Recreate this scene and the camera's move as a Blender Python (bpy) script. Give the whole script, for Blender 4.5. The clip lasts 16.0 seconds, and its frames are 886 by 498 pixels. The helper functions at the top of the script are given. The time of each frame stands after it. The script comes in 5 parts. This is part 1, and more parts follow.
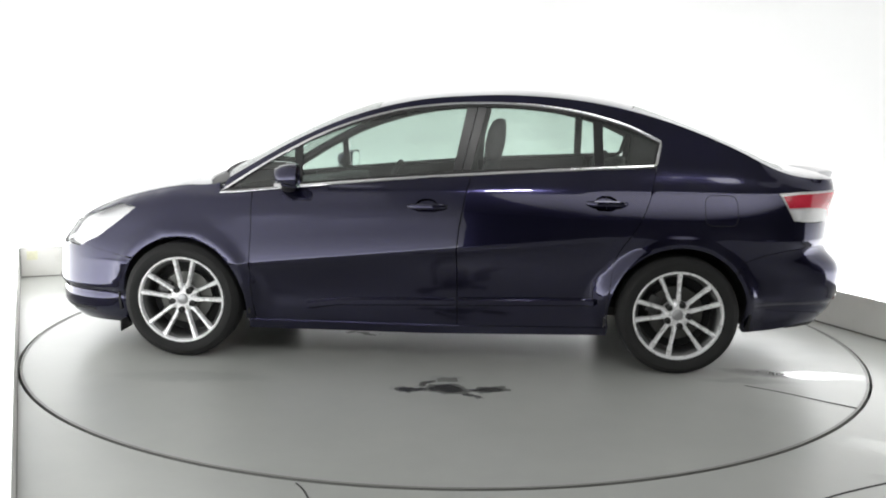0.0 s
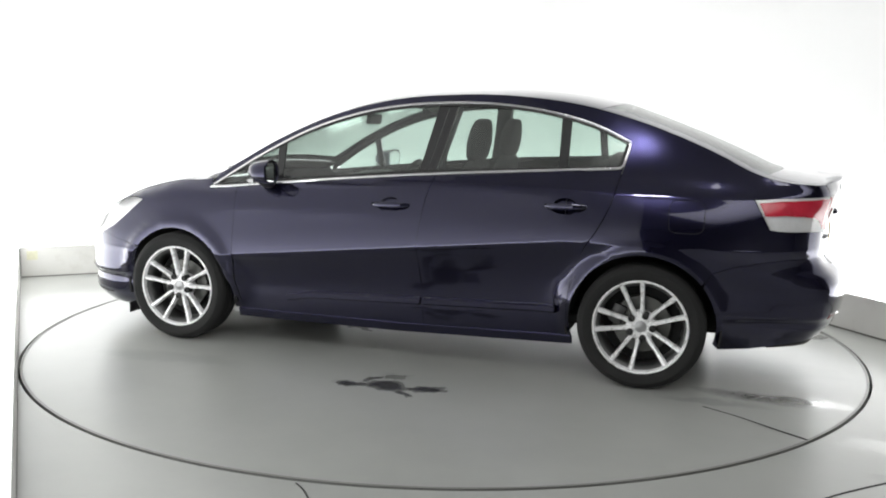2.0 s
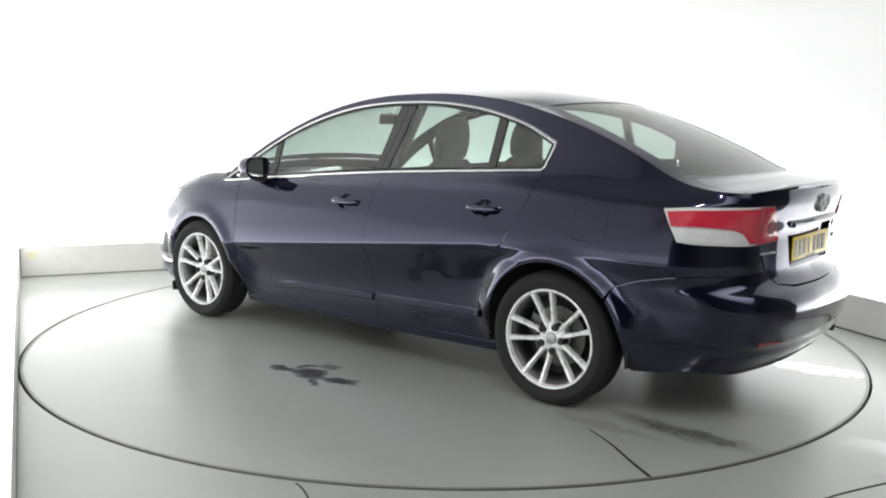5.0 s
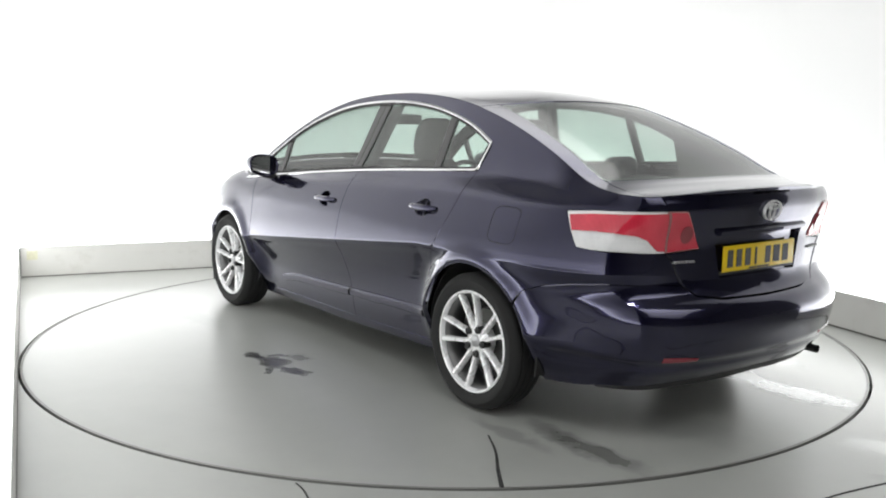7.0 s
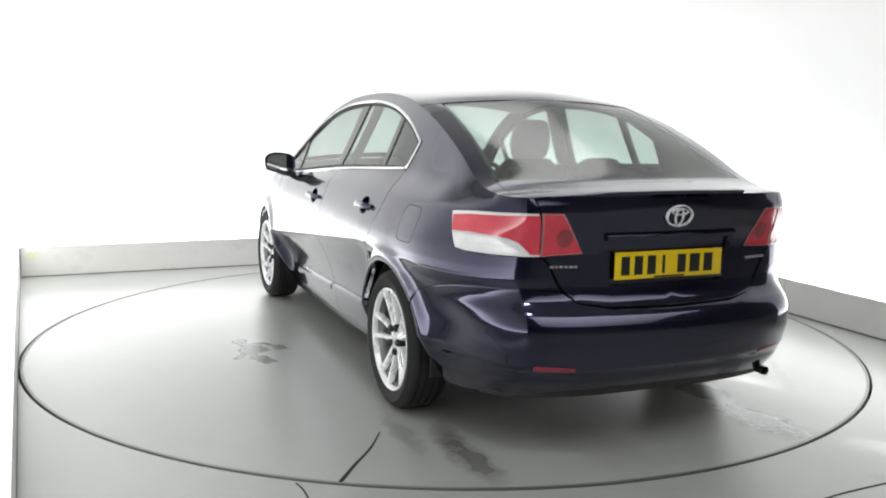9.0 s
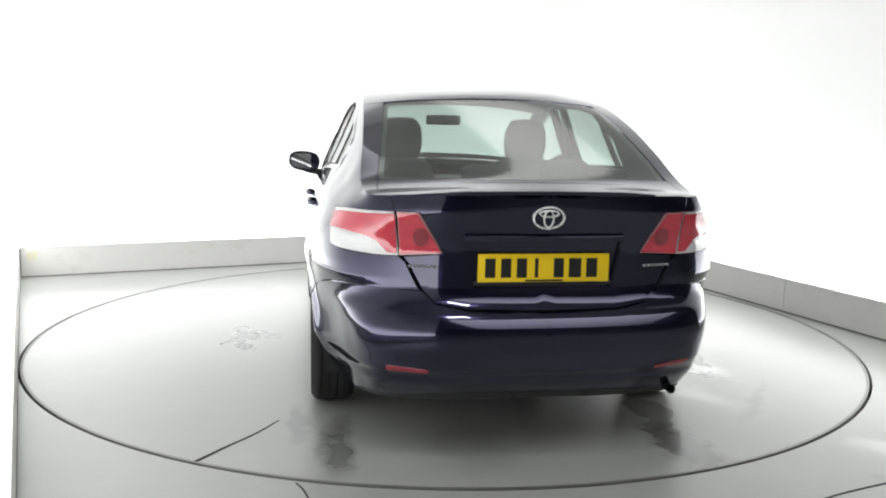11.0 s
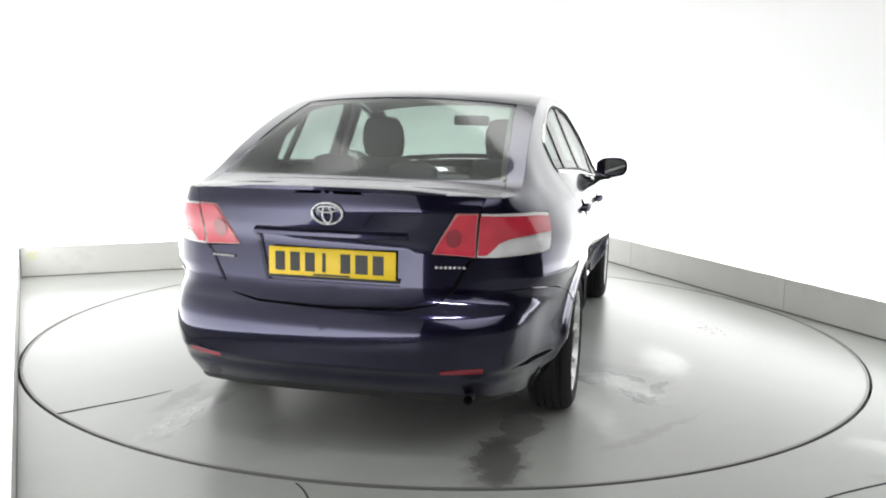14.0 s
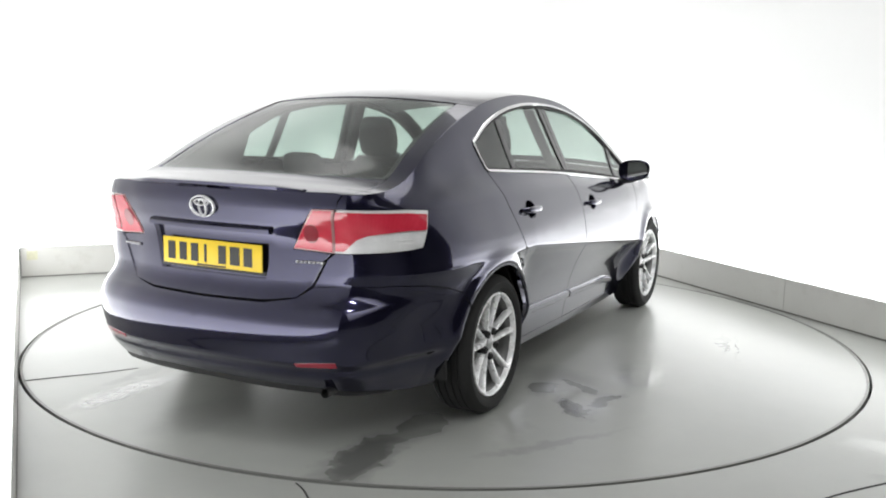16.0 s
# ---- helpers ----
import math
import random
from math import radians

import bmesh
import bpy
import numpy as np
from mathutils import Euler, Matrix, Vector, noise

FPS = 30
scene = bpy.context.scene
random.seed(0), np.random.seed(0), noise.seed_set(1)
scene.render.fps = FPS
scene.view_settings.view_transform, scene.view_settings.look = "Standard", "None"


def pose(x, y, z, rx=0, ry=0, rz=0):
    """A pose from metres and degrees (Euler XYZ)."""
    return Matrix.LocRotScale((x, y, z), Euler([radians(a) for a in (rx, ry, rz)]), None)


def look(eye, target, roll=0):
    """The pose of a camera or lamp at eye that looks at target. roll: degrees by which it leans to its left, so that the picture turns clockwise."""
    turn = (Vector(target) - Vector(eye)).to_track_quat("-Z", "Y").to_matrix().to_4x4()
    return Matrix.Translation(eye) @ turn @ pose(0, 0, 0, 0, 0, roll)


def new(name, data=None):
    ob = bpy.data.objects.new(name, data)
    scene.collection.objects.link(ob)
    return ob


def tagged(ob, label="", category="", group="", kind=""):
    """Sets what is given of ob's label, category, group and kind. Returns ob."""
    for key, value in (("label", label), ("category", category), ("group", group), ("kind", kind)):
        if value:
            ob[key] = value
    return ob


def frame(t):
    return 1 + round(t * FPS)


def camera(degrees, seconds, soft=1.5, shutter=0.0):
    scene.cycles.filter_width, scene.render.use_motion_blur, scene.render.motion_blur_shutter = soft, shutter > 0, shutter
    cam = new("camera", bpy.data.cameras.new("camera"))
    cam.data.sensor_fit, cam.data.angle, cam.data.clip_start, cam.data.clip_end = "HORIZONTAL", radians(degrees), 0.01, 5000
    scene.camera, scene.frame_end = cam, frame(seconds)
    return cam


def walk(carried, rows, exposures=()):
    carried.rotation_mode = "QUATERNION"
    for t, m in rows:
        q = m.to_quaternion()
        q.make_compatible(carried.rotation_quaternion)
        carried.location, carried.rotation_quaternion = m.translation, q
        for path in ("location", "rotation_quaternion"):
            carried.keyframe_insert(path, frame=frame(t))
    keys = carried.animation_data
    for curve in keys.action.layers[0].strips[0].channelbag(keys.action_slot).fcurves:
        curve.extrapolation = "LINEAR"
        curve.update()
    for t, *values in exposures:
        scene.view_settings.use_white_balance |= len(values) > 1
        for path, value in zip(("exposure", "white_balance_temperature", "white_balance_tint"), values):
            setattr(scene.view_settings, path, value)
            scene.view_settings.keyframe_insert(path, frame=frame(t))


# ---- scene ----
from mathutils.geometry import delaunay_2d_cdt

EXPO, WATTS, LEAN, TABLE_R = 0.0, 52, 20, 2.459  # stops, watts and lean of a lamp, metres
# camera: fixed beside the studio wall
cam = camera(52.72, 16.0, soft=2.0)
EYE = Vector((0.0, -5.5607, 1.362))
AIM = EYE + 5 * Vector((-0.00377, 0.98867, -0.15005))
walk(cam, [(0, look(EYE, AIM, 1.066)), (16, look(EYE, AIM, 1.066))], exposures=[(0, EXPO), (16, EXPO)])

# turntable heading of the car, degrees, by seconds
TURN = [(0, 176.37), (1, 169.28), (2, 162.13), (3, 155.08), (4, 148.11), (5, 141.2), (6, 134.3), (7, 127.34), (8, 120.35),
        (9, 113.22), (10, 106.05), (11, 98.85), (12, 91.57), (13, 84.29), (14, 77.17), (15, 70.03), (16, 62.98)]
CAR_X, CAR_Y = 0.0567, -0.0422
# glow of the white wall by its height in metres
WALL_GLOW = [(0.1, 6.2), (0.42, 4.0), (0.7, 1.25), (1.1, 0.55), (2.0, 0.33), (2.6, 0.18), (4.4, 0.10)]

# ---- world and lamps ----
world = bpy.data.worlds.new("world")
scene.world = world
world.use_nodes = True
world.node_tree.nodes["Background"].inputs[0].default_value = (0.8, 0.9, 1.0, 1)
world.node_tree.nodes["Background"].inputs[1].default_value = 0.02
ROOM = 24.5  # the studio is turned against the camera
ROOM_M = pose(0, 0, 0, 0, 0, ROOM)


def strip_lamp(u, v, length, along, lean, watts):
    """A long lamp under the ceiling beside a wall, leaning towards it."""
    d = bpy.data.lights.new("strip_lamp", "AREA")
    d.shape, d.size, d.size_y, d.energy = "RECTANGLE", length, 1.3, watts
    d.spread = radians(125)
    d.color = (1.0, 1.0, 0.985)
    ob = new("strip_lamp", d)
    ob.matrix_world = ROOM_M @ pose(u, v, 3.6, 0, 0, along) @ pose(0, 0, 0, lean, 0, 0)
    return tagged(ob, "long white studio lamp under the ceiling, above the turntable", "lamp", "studio lamps")


strip_lamp(-1.25, 1.0, 3.1, 90, LEAN + 28, WATTS * 0.6)
strip_lamp(1.25, 0.2, 4.6, -90, LEAN - 15, WATTS * 0.8)
strip_lamp(0.0, 1.55, 4.4, 0, LEAN + 12, WATTS * 0.8)
# a short tube on the open side, turned to the backdrop
tube_lamp = strip_lamp(-1.38, -3.3, 0.5, 0, 52, 15.8)
tube_lamp.data.size_y = 0.12
# an added, unseen dim fill over the hall in which the camera stands, to lift the floor
hall_fill = strip_lamp(0.5, -5.6, 5.0, 0, 0, 115)
hall_fill.data.size_y = 3.0
hall_fill["label"] = "broad dim fill light added under the hall ceiling, out of view"

# ---- materials ----
def material(name, color=(0.5, 0.5, 0.5), rough=0.5, metal=0.0, spec=0.5, coat=0.0, coat_rough=0.03, emit=0.0):
    m = bpy.data.materials.new(name)
    m.use_nodes = True
    b = m.node_tree.nodes["Principled BSDF"]
    b.inputs["Base Color"].default_value = (*color, 1)
    b.inputs["Roughness"].default_value = rough
    b.inputs["Metallic"].default_value = metal
    b.inputs["Specular IOR Level"].default_value = spec
    b.inputs["Coat Weight"].default_value = coat
    b.inputs["Coat Roughness"].default_value = coat_rough
    if emit:
        b.inputs["Emission Color"].default_value = (*color, 1)
        b.inputs["Emission Strength"].default_value = emit
    return m


class Nodes:
    """Short hand for the nodes of one material."""

    def __init__(self, m):
        self.t = m.node_tree
        self.b = self.t.nodes["Principled BSDF"]

    def add(self, kind, **sets):
        n = self.t.nodes.new(kind)
        for k, v in sets.items():
            n.inputs[k].default_value = v
        return n

    def link(self, a, b):
        self.t.links.new(a, b)

    def coords(self):
        return self.add("ShaderNodeTexCoord").outputs["Object"]

    def noise(self, scale, detail=4.0, rough=0.55, vec=None):
        n = self.add("ShaderNodeTexNoise", Scale=scale, Detail=detail, Roughness=rough)
        self.link(vec if vec else self.coords(), n.inputs["Vector"])
        return n.outputs["Fac"]

    def ramp(self, fac, a, b, lo=(0, 0, 0, 1), hi=(1, 1, 1, 1)):
        r = self.add("ShaderNodeValToRGB")
        r.color_ramp.elements[0].position, r.color_ramp.elements[1].position = a, b
        r.color_ramp.elements[0].color, r.color_ramp.elements[1].color = lo, hi
        self.link(fac, r.inputs[0])
        return r.outputs[0]

    def mix(self, fac, a, b, blend="MIX"):
        n = self.t.nodes.new("ShaderNodeMix")
        n.data_type, n.blend_type = "RGBA", blend
        for v, s in ((fac, 0), (a, 6), (b, 7)):
            if isinstance(v, (int, float)):
                n.inputs[s].default_value = v
            elif isinstance(v, tuple):
                n.inputs[s].default_value = (*v[:3], 1)
            else:
                self.link(v, n.inputs[s])
        return n.outputs[2]

    def math(self, op, a, b=0.0, c=0.0):
        n = self.t.nodes.new("ShaderNodeMath")
        n.operation = op
        for v, s in ((a, 0), (b, 1), (c, 2)):
            if isinstance(v, (int, float)):
                n.inputs[s].default_value = v
            else:
                self.link(v, n.inputs[s])
        return n.outputs[0]

    def bump(self, height, strength, dist):
        n = self.add("ShaderNodeBump", Strength=strength, Distance=dist)
        self.link(height, n.inputs["Height"])
        self.link(n.outputs[0], self.b.inputs["Normal"])

    def color(self, sock):
        self.link(sock, self.b.inputs["Base Color"])

    def rough(self, sock):
        self.link(sock, self.b.inputs["Roughness"])


def paint_material():
    m = material("navy_metallic_paint", (0.0085, 0.0085, 0.026), 0.34, metal=0.85, spec=0.3, coat=1.0, coat_rough=0.025)
    n = Nodes(m)
    fl = n.noise(900.0, 2.0)
    n.color(n.mix(n.ramp(fl, 0.35, 0.75), (0.0105, 0.0100, 0.032), (0.025, 0.0228, 0.067)))
    blotch = n.noise(9.0, 6.0, 0.65)
    n.rough(n.math("MULTIPLY_ADD", blotch, 0.10, 0.10))
    c = n.math("MULTIPLY_ADD", n.noise(5.0, 5.0, 0.6), 0.04, 0.0)
    n.link(c, n.b.inputs["Coat Roughness"])
    n.b.inputs["Coat IOR"].default_value = 1.5
    return m


def glass_material(name="green_tinted_glass", tint=(0.66, 0.76, 0.71), haze=0.18):
    m = bpy.data.materials.new(name)
    m.use_nodes = True
    t = m.node_tree
    t.nodes.clear()
    out = t.nodes.new("ShaderNodeOutputMaterial")
    mix = t.nodes.new("ShaderNodeMixShader")
    clear = t.nodes.new("ShaderNodeBsdfTransparent")
    clear.inputs[0].default_value = (*tint, 1)
    gloss = t.nodes.new("ShaderNodeBsdfGlossy")
    gloss.inputs["Roughness"].default_value = 0.12
    lw = t.nodes.new("ShaderNodeLayerWeight")
    lw.inputs["Blend"].default_value = 0.5
    pw = t.nodes.new("ShaderNodeMath")
    pw.operation = "POWER"
    pw.inputs[1].default_value = 4.2
    ma = t.nodes.new("ShaderNodeMath")
    ma.operation = "MULTIPLY_ADD"
    ma.inputs[1].default_value, ma.inputs[2].default_value = 0.92, 0.06
    t.links.new(lw.outputs["Facing"], pw.inputs[0])
    t.links.new(pw.outputs[0], ma.inputs[0])
    t.links.new(ma.outputs[0], mix.inputs[0])
    # pale diffuse veil: dust, plus bright reflections painted into the pane
    dust_glare = t.nodes.new("ShaderNodeBsdfDiffuse")
    dust_glare.inputs[0].default_value = (0.6, 0.62, 0.6, 1)
    film = t.nodes.new("ShaderNodeMixShader")
    smear = t.nodes.new("ShaderNodeTexNoise")
    smear.inputs["Scale"].default_value = 2.5
    amount = t.nodes.new("ShaderNodeMath")
    amount.operation = "MULTIPLY"
    amount.inputs[1].default_value = haze
    t.links.new(smear.outputs["Fac"], amount.inputs[0])
    t.links.new(amount.outputs[0], film.inputs[0])
    t.links.new(clear.outputs[0], film.inputs[1])
    t.links.new(dust_glare.outputs[0], film.inputs[2])
    t.links.new(film.outputs[0], mix.inputs[1])
    t.links.new(gloss.outputs[0], mix.inputs[2])
    t.links.new(mix.outputs[0], out.inputs[0])
    return m


def rough_metal(name, color, rough, vary=0.1, scale=30.0, metal=1.0):
    m = material(name, color, rough, metal)
    n = Nodes(m)
    n.rough(n.math("MULTIPLY_ADD", n.noise(scale, 5.0), vary, rough - vary / 2))
    return m


def grainy(name, color, rough, scale, depth, amount=0.25):
    m = material(name, color, rough)
    n = Nodes(m)
    f = n.noise(scale, 5.0)
    n.color(n.mix(f, tuple(c * (1 - amount) for c in color), tuple(c * (1 + amount) for c in color)))
    n.bump(f, 0.4, depth)
    return m


M_PAINT = paint_material()
M_GLASS = glass_material()
M_TYRE = grainy("tyre_rubber", (0.012, 0.012, 0.012), 0.9, 120.0, 0.001)
M_ALLOY = rough_metal("silver_alloy", (0.88, 0.88, 0.89), 0.28, 0.12, metal=0.3)
M_CAP = rough_metal("satin_cap", (0.42, 0.42, 0.43), 0.5)
M_NUT = rough_metal("wheel_nut_steel", (0.02, 0.02, 0.02), 0.45, metal=0.3)
M_DISC = rough_metal("brake_steel", (0.11, 0.11, 0.105), 0.45, 0.2, 60.0)
M_DARKMETAL = rough_metal("dark_metal", (0.10, 0.10, 0.10), 0.5, 0.2)
M_CHROME = rough_metal("chrome", (0.85, 0.85, 0.86), 0.10, 0.06)
M_MIRROR = rough_metal("mirror_silver", (0.85, 0.86, 0.86), 0.03, 0.02)
M_BLACK = grainy("dark_underbody", (0.012, 0.012, 0.012), 0.85, 40.0, 0.001)
M_PLASTIC = grainy("black_plastic", (0.016, 0.016, 0.017), 0.5, 300.0, 0.0004)
M_RUBBER = grainy("black_rubber", (0.012, 0.012, 0.012), 0.55, 200.0, 0.0003)
M_GLOSS_BLACK = material("gloss_black", (0.008, 0.008, 0.009), 0.25, coat=0.5)
M_BLACK_PAINT = material("black_print", (0.01, 0.01, 0.01), 0.4)
M_PLATE = grainy("yellow_plate", (0.80, 0.56, 0.01), 0.35, 60.0, 0.0002, 0.06)
M_SEAT = grainy("dark_seat_fabric", (0.045, 0.045, 0.048), 0.9, 350.0, 0.0008)
M_DASH = grainy("dark_cabin_plastic", (0.035, 0.035, 0.036), 0.6, 400.0, 0.0004)
M_CARPET = grainy("carpet", (0.02, 0.02, 0.02), 0.95, 200.0, 0.001)
M_LINER = grainy("grey_headlining", (0.30, 0.30, 0.29), 0.9, 250.0, 0.0005)
M_LINER_DARK = grainy("dark_pillar_lining", (0.06, 0.06, 0.062), 0.8, 250.0, 0.0005)
M_REFLECTOR = rough_metal("lamp_reflector", (0.85, 0.85, 0.86), 0.3, 0.1, metal=0.4)
M_LAMP_RIM = material("clear_lamp_rim", (0.72, 0.72, 0.72), 0.2, coat=1.0)
M_LAMP_RIM2 = material("pink_lamp_rim", (0.50, 0.24, 0.24), 0.2, coat=1.0)


def lens_material(name, a, b, scale, rough=0.12):
    """Moulded lamp cover: fine upright ribs, glossy."""
    m = material(name, a, rough, coat=1.0, coat_rough=0.02)
    n = Nodes(m)
    w = n.add("ShaderNodeTexWave", Scale=scale, Distortion=0.6, Detail=1.0)
    w.bands_direction = "Y"
    n.link(n.coords(), w.inputs["Vector"])
    big = n.noise(14.0, 3.0)
    n.color(n.mix(n.math("MULTIPLY_ADD", w.outputs["Fac"], 0.06, n.math("MULTIPLY", big, 0.8)), a, b))
    n.bump(w.outputs["Fac"], 0.03, 0.001)
    return m


M_RED = lens_material("red_lens", (0.42, 0.010, 0.028), (0.72, 0.050, 0.09), 30.0)
M_RED_DARK = lens_material("dark_red_lens", (0.17, 0.006, 0.018), (0.34, 0.014, 0.036), 30.0)
M_RED_SMOKE = lens_material("smoked_red_lens", (0.19, 0.012, 0.022), (0.34, 0.03, 0.05), 30.0)
M_CLEAR = lens_material("clear_lens", (0.55, 0.55, 0.56), (0.85, 0.85, 0.86), 24.0)
M_LENS = glass_material("headlight_cover", (0.95, 0.95, 0.95), 0.05)


# ---- studio materials ----
def wall_material(name, color, rough):
    m = material(name, color, rough)
    n = Nodes(m)
    a = n.noise(0.7, 4.0)
    b = n.noise(14.0, 5.0)
    n.color(n.mix(n.math("MULTIPLY_ADD", a, 0.7, n.math("MULTIPLY", b, 0.3)), tuple(c * 0.94 for c in color), tuple(min(0.92, c * 1.05) for c in color)))
    n.bump(b, 0.08, 0.002)
    return m


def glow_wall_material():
    """White translucent sheet; emission by height stands in for lamps behind it, brightest just above its skirting."""
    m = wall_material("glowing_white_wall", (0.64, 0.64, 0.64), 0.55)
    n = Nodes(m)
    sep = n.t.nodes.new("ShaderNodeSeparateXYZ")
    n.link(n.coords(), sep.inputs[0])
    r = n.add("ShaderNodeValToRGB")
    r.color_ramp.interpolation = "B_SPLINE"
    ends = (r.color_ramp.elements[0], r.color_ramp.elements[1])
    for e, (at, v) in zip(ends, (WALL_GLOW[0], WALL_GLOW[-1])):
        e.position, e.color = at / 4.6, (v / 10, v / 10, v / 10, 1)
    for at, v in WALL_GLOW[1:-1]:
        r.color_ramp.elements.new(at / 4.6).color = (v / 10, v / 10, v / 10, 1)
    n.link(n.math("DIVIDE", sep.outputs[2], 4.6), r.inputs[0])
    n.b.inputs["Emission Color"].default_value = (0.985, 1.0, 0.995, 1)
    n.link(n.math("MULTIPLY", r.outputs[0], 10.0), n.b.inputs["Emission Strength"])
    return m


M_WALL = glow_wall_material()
M_HALL = wall_material("hall_paint", (0.30, 0.30, 0.305), 0.7)
M_CEIL = wall_material("ceiling_paint", (0.50, 0.50, 0.50), 0.7)
M_GAP = material("dark_gap", (0.015, 0.015, 0.015), 0.9)


def plinth_material():
    m = material("plinth_paint", (0.60, 0.59, 0.56), 0.45)
    n = Nodes(m)
    a = n.noise(2.5, 6.0, 0.65)
    st = n.ramp(n.noise(6.0, 6.0, 0.7), 0.55, 0.8)
    base = n.mix(a, (0.60, 0.595, 0.57), (0.70, 0.695, 0.67))
    n.color(n.mix(n.math("MULTIPLY", st, 0.35), base, (0.38, 0.355, 0.29)))
    n.rough(n.math("MULTIPLY_ADD", a, 0.3, 0.3))
    return m


M_PLINTH = plinth_material()
# dark tone that stands for the shadow line below the skirting
M_BASE_SHADE = grainy("base_shade_strip", (0.16, 0.155, 0.145), 0.8, 60.0, 0.0005, 0.4)
M_SEAM = grainy("board_seam", (0.40, 0.39, 0.37), 0.7, 60.0, 0.0005, 0.2)
M_TAPE = grainy("pale_yellow_mark", (0.64, 0.63, 0.47), 0.6, 40.0, 0.0003)
M_BARREL = rough_metal("dull_rim_barrel", (0.17, 0.17, 0.17), 0.5, 0.2)
M_EDGE = rough_metal("worn_edge_steel", (0.22, 0.22, 0.21), 0.5, 0.3, 12.0, metal=0.6)
FLOOR_TONE = (0.294, 0.301, 0.285)


def floor_nodes(n, vec=None):
    """Painted concrete: cloudy tone, scuffs, uneven sheen."""
    big = n.noise(0.9, 1.5, 0.5)
    mid = n.noise(4.0, 5.0, 0.6)
    fine = n.noise(160.0, 3.0, 0.6)
    tone = n.math("MULTIPLY_ADD", big, 0.5, n.math("MULTIPLY_ADD", mid, 0.38, n.math("MULTIPLY", fine, 0.12)))
    colr = n.mix(n.ramp(tone, 0.2, 0.8), tuple(c * 0.84 for c in FLOOR_TONE), tuple(c * 1.13 for c in FLOOR_TONE))
    rough = n.math("MULTIPLY_ADD", big, 0.08, n.math("MULTIPLY_ADD", mid, 0.03, 0.25))
    n.bump(big, 0.05, 0.005)
    return colr, rough


def spots(n, rows, vec):
    """Where ragged oval marks cover the floor, 0 to 1; rows of (x, y, half length, half width, turn, amount)."""
    total = None
    for x, y, a, b, turn, much in rows:
        mp = n.t.nodes.new("ShaderNodeMapping")
        mp.vector_type = "TEXTURE"
        mp.inputs["Location"].default_value = (x, y, 0)
        mp.inputs["Rotation"].default_value = (0, 0, radians(turn))
        mp.inputs["Scale"].default_value = (a, b, 1)
        n.link(vec, mp.inputs["Vector"])
        ln = n.t.nodes.new("ShaderNodeVectorMath")
        ln.operation = "LENGTH"
        n.link(mp.outputs[0], ln.inputs[0])
        mk = n.math("MULTIPLY", n.ramp(ln.outputs["Value"], 0.45, 1.25, (1, 1, 1, 1), (0, 0, 0, 1)), much)
        total = mk if total is None else n.math("MAXIMUM", total, mk)
    return total


def ragged(n, scale, size):
    """Object coordinates pushed about by noise, for uneven outlines."""
    wob = n.add("ShaderNodeTexNoise", Scale=scale, Detail=4.0, Roughness=0.55)
    n.link(n.coords(), wob.inputs["Vector"])
    sub = n.t.nodes.new("ShaderNodeVectorMath")
    sub.operation = "MULTIPLY_ADD"
    n.link(wob.outputs["Color"], sub.inputs[0])
    sub.inputs[1].default_value, sub.inputs[2].default_value = (size, size, 0), (-size / 2, -size / 2, 0)
    add = n.t.nodes.new("ShaderNodeVectorMath")
    n.link(n.coords(), add.inputs[0])
    n.link(sub.outputs[0], add.inputs[1])
    return add.outputs[0]


def wet_floor(name, dark, film):
    """Painted floor with dark dirty marks and painted-in shade, and with films of water, which mirror what stands round
    them.
    """
    m = material(name, FLOOR_TONE, 0.3, coat=1.0, coat_rough=0.04)
    n = Nodes(m)
    c, r = floor_nodes(n)
    vec = ragged(n, 7.0, 0.20)
    blotch, water = spots(n, dark, vec), spots(n, film, vec)
    n.color(n.mix(blotch, c, (0.035, 0.035, 0.035)))
    n.rough(n.math("SUBTRACT", r, n.math("MULTIPLY", blotch, 0.08)))
    n.link(water, n.b.inputs["Coat Weight"])
    n.b.inputs["Coat IOR"].default_value = 1.6
    return m


def floor_material():
    dark = [(1.75, -0.35, 0.5, 0.10, 62, 0.22), (2.1, 0.75, 0.5, 0.12, 66, 0.25), (1.9, -2.2, 0.3, 0.05, 20, 0.3)]
    film = [(1.88, -1.95, 0.22, 0.10, -25, 0.5), (2.05, -2.25, 0.3, 0.08, 10, 0.4)]
    return wet_floor("painted_floor", dark, film)


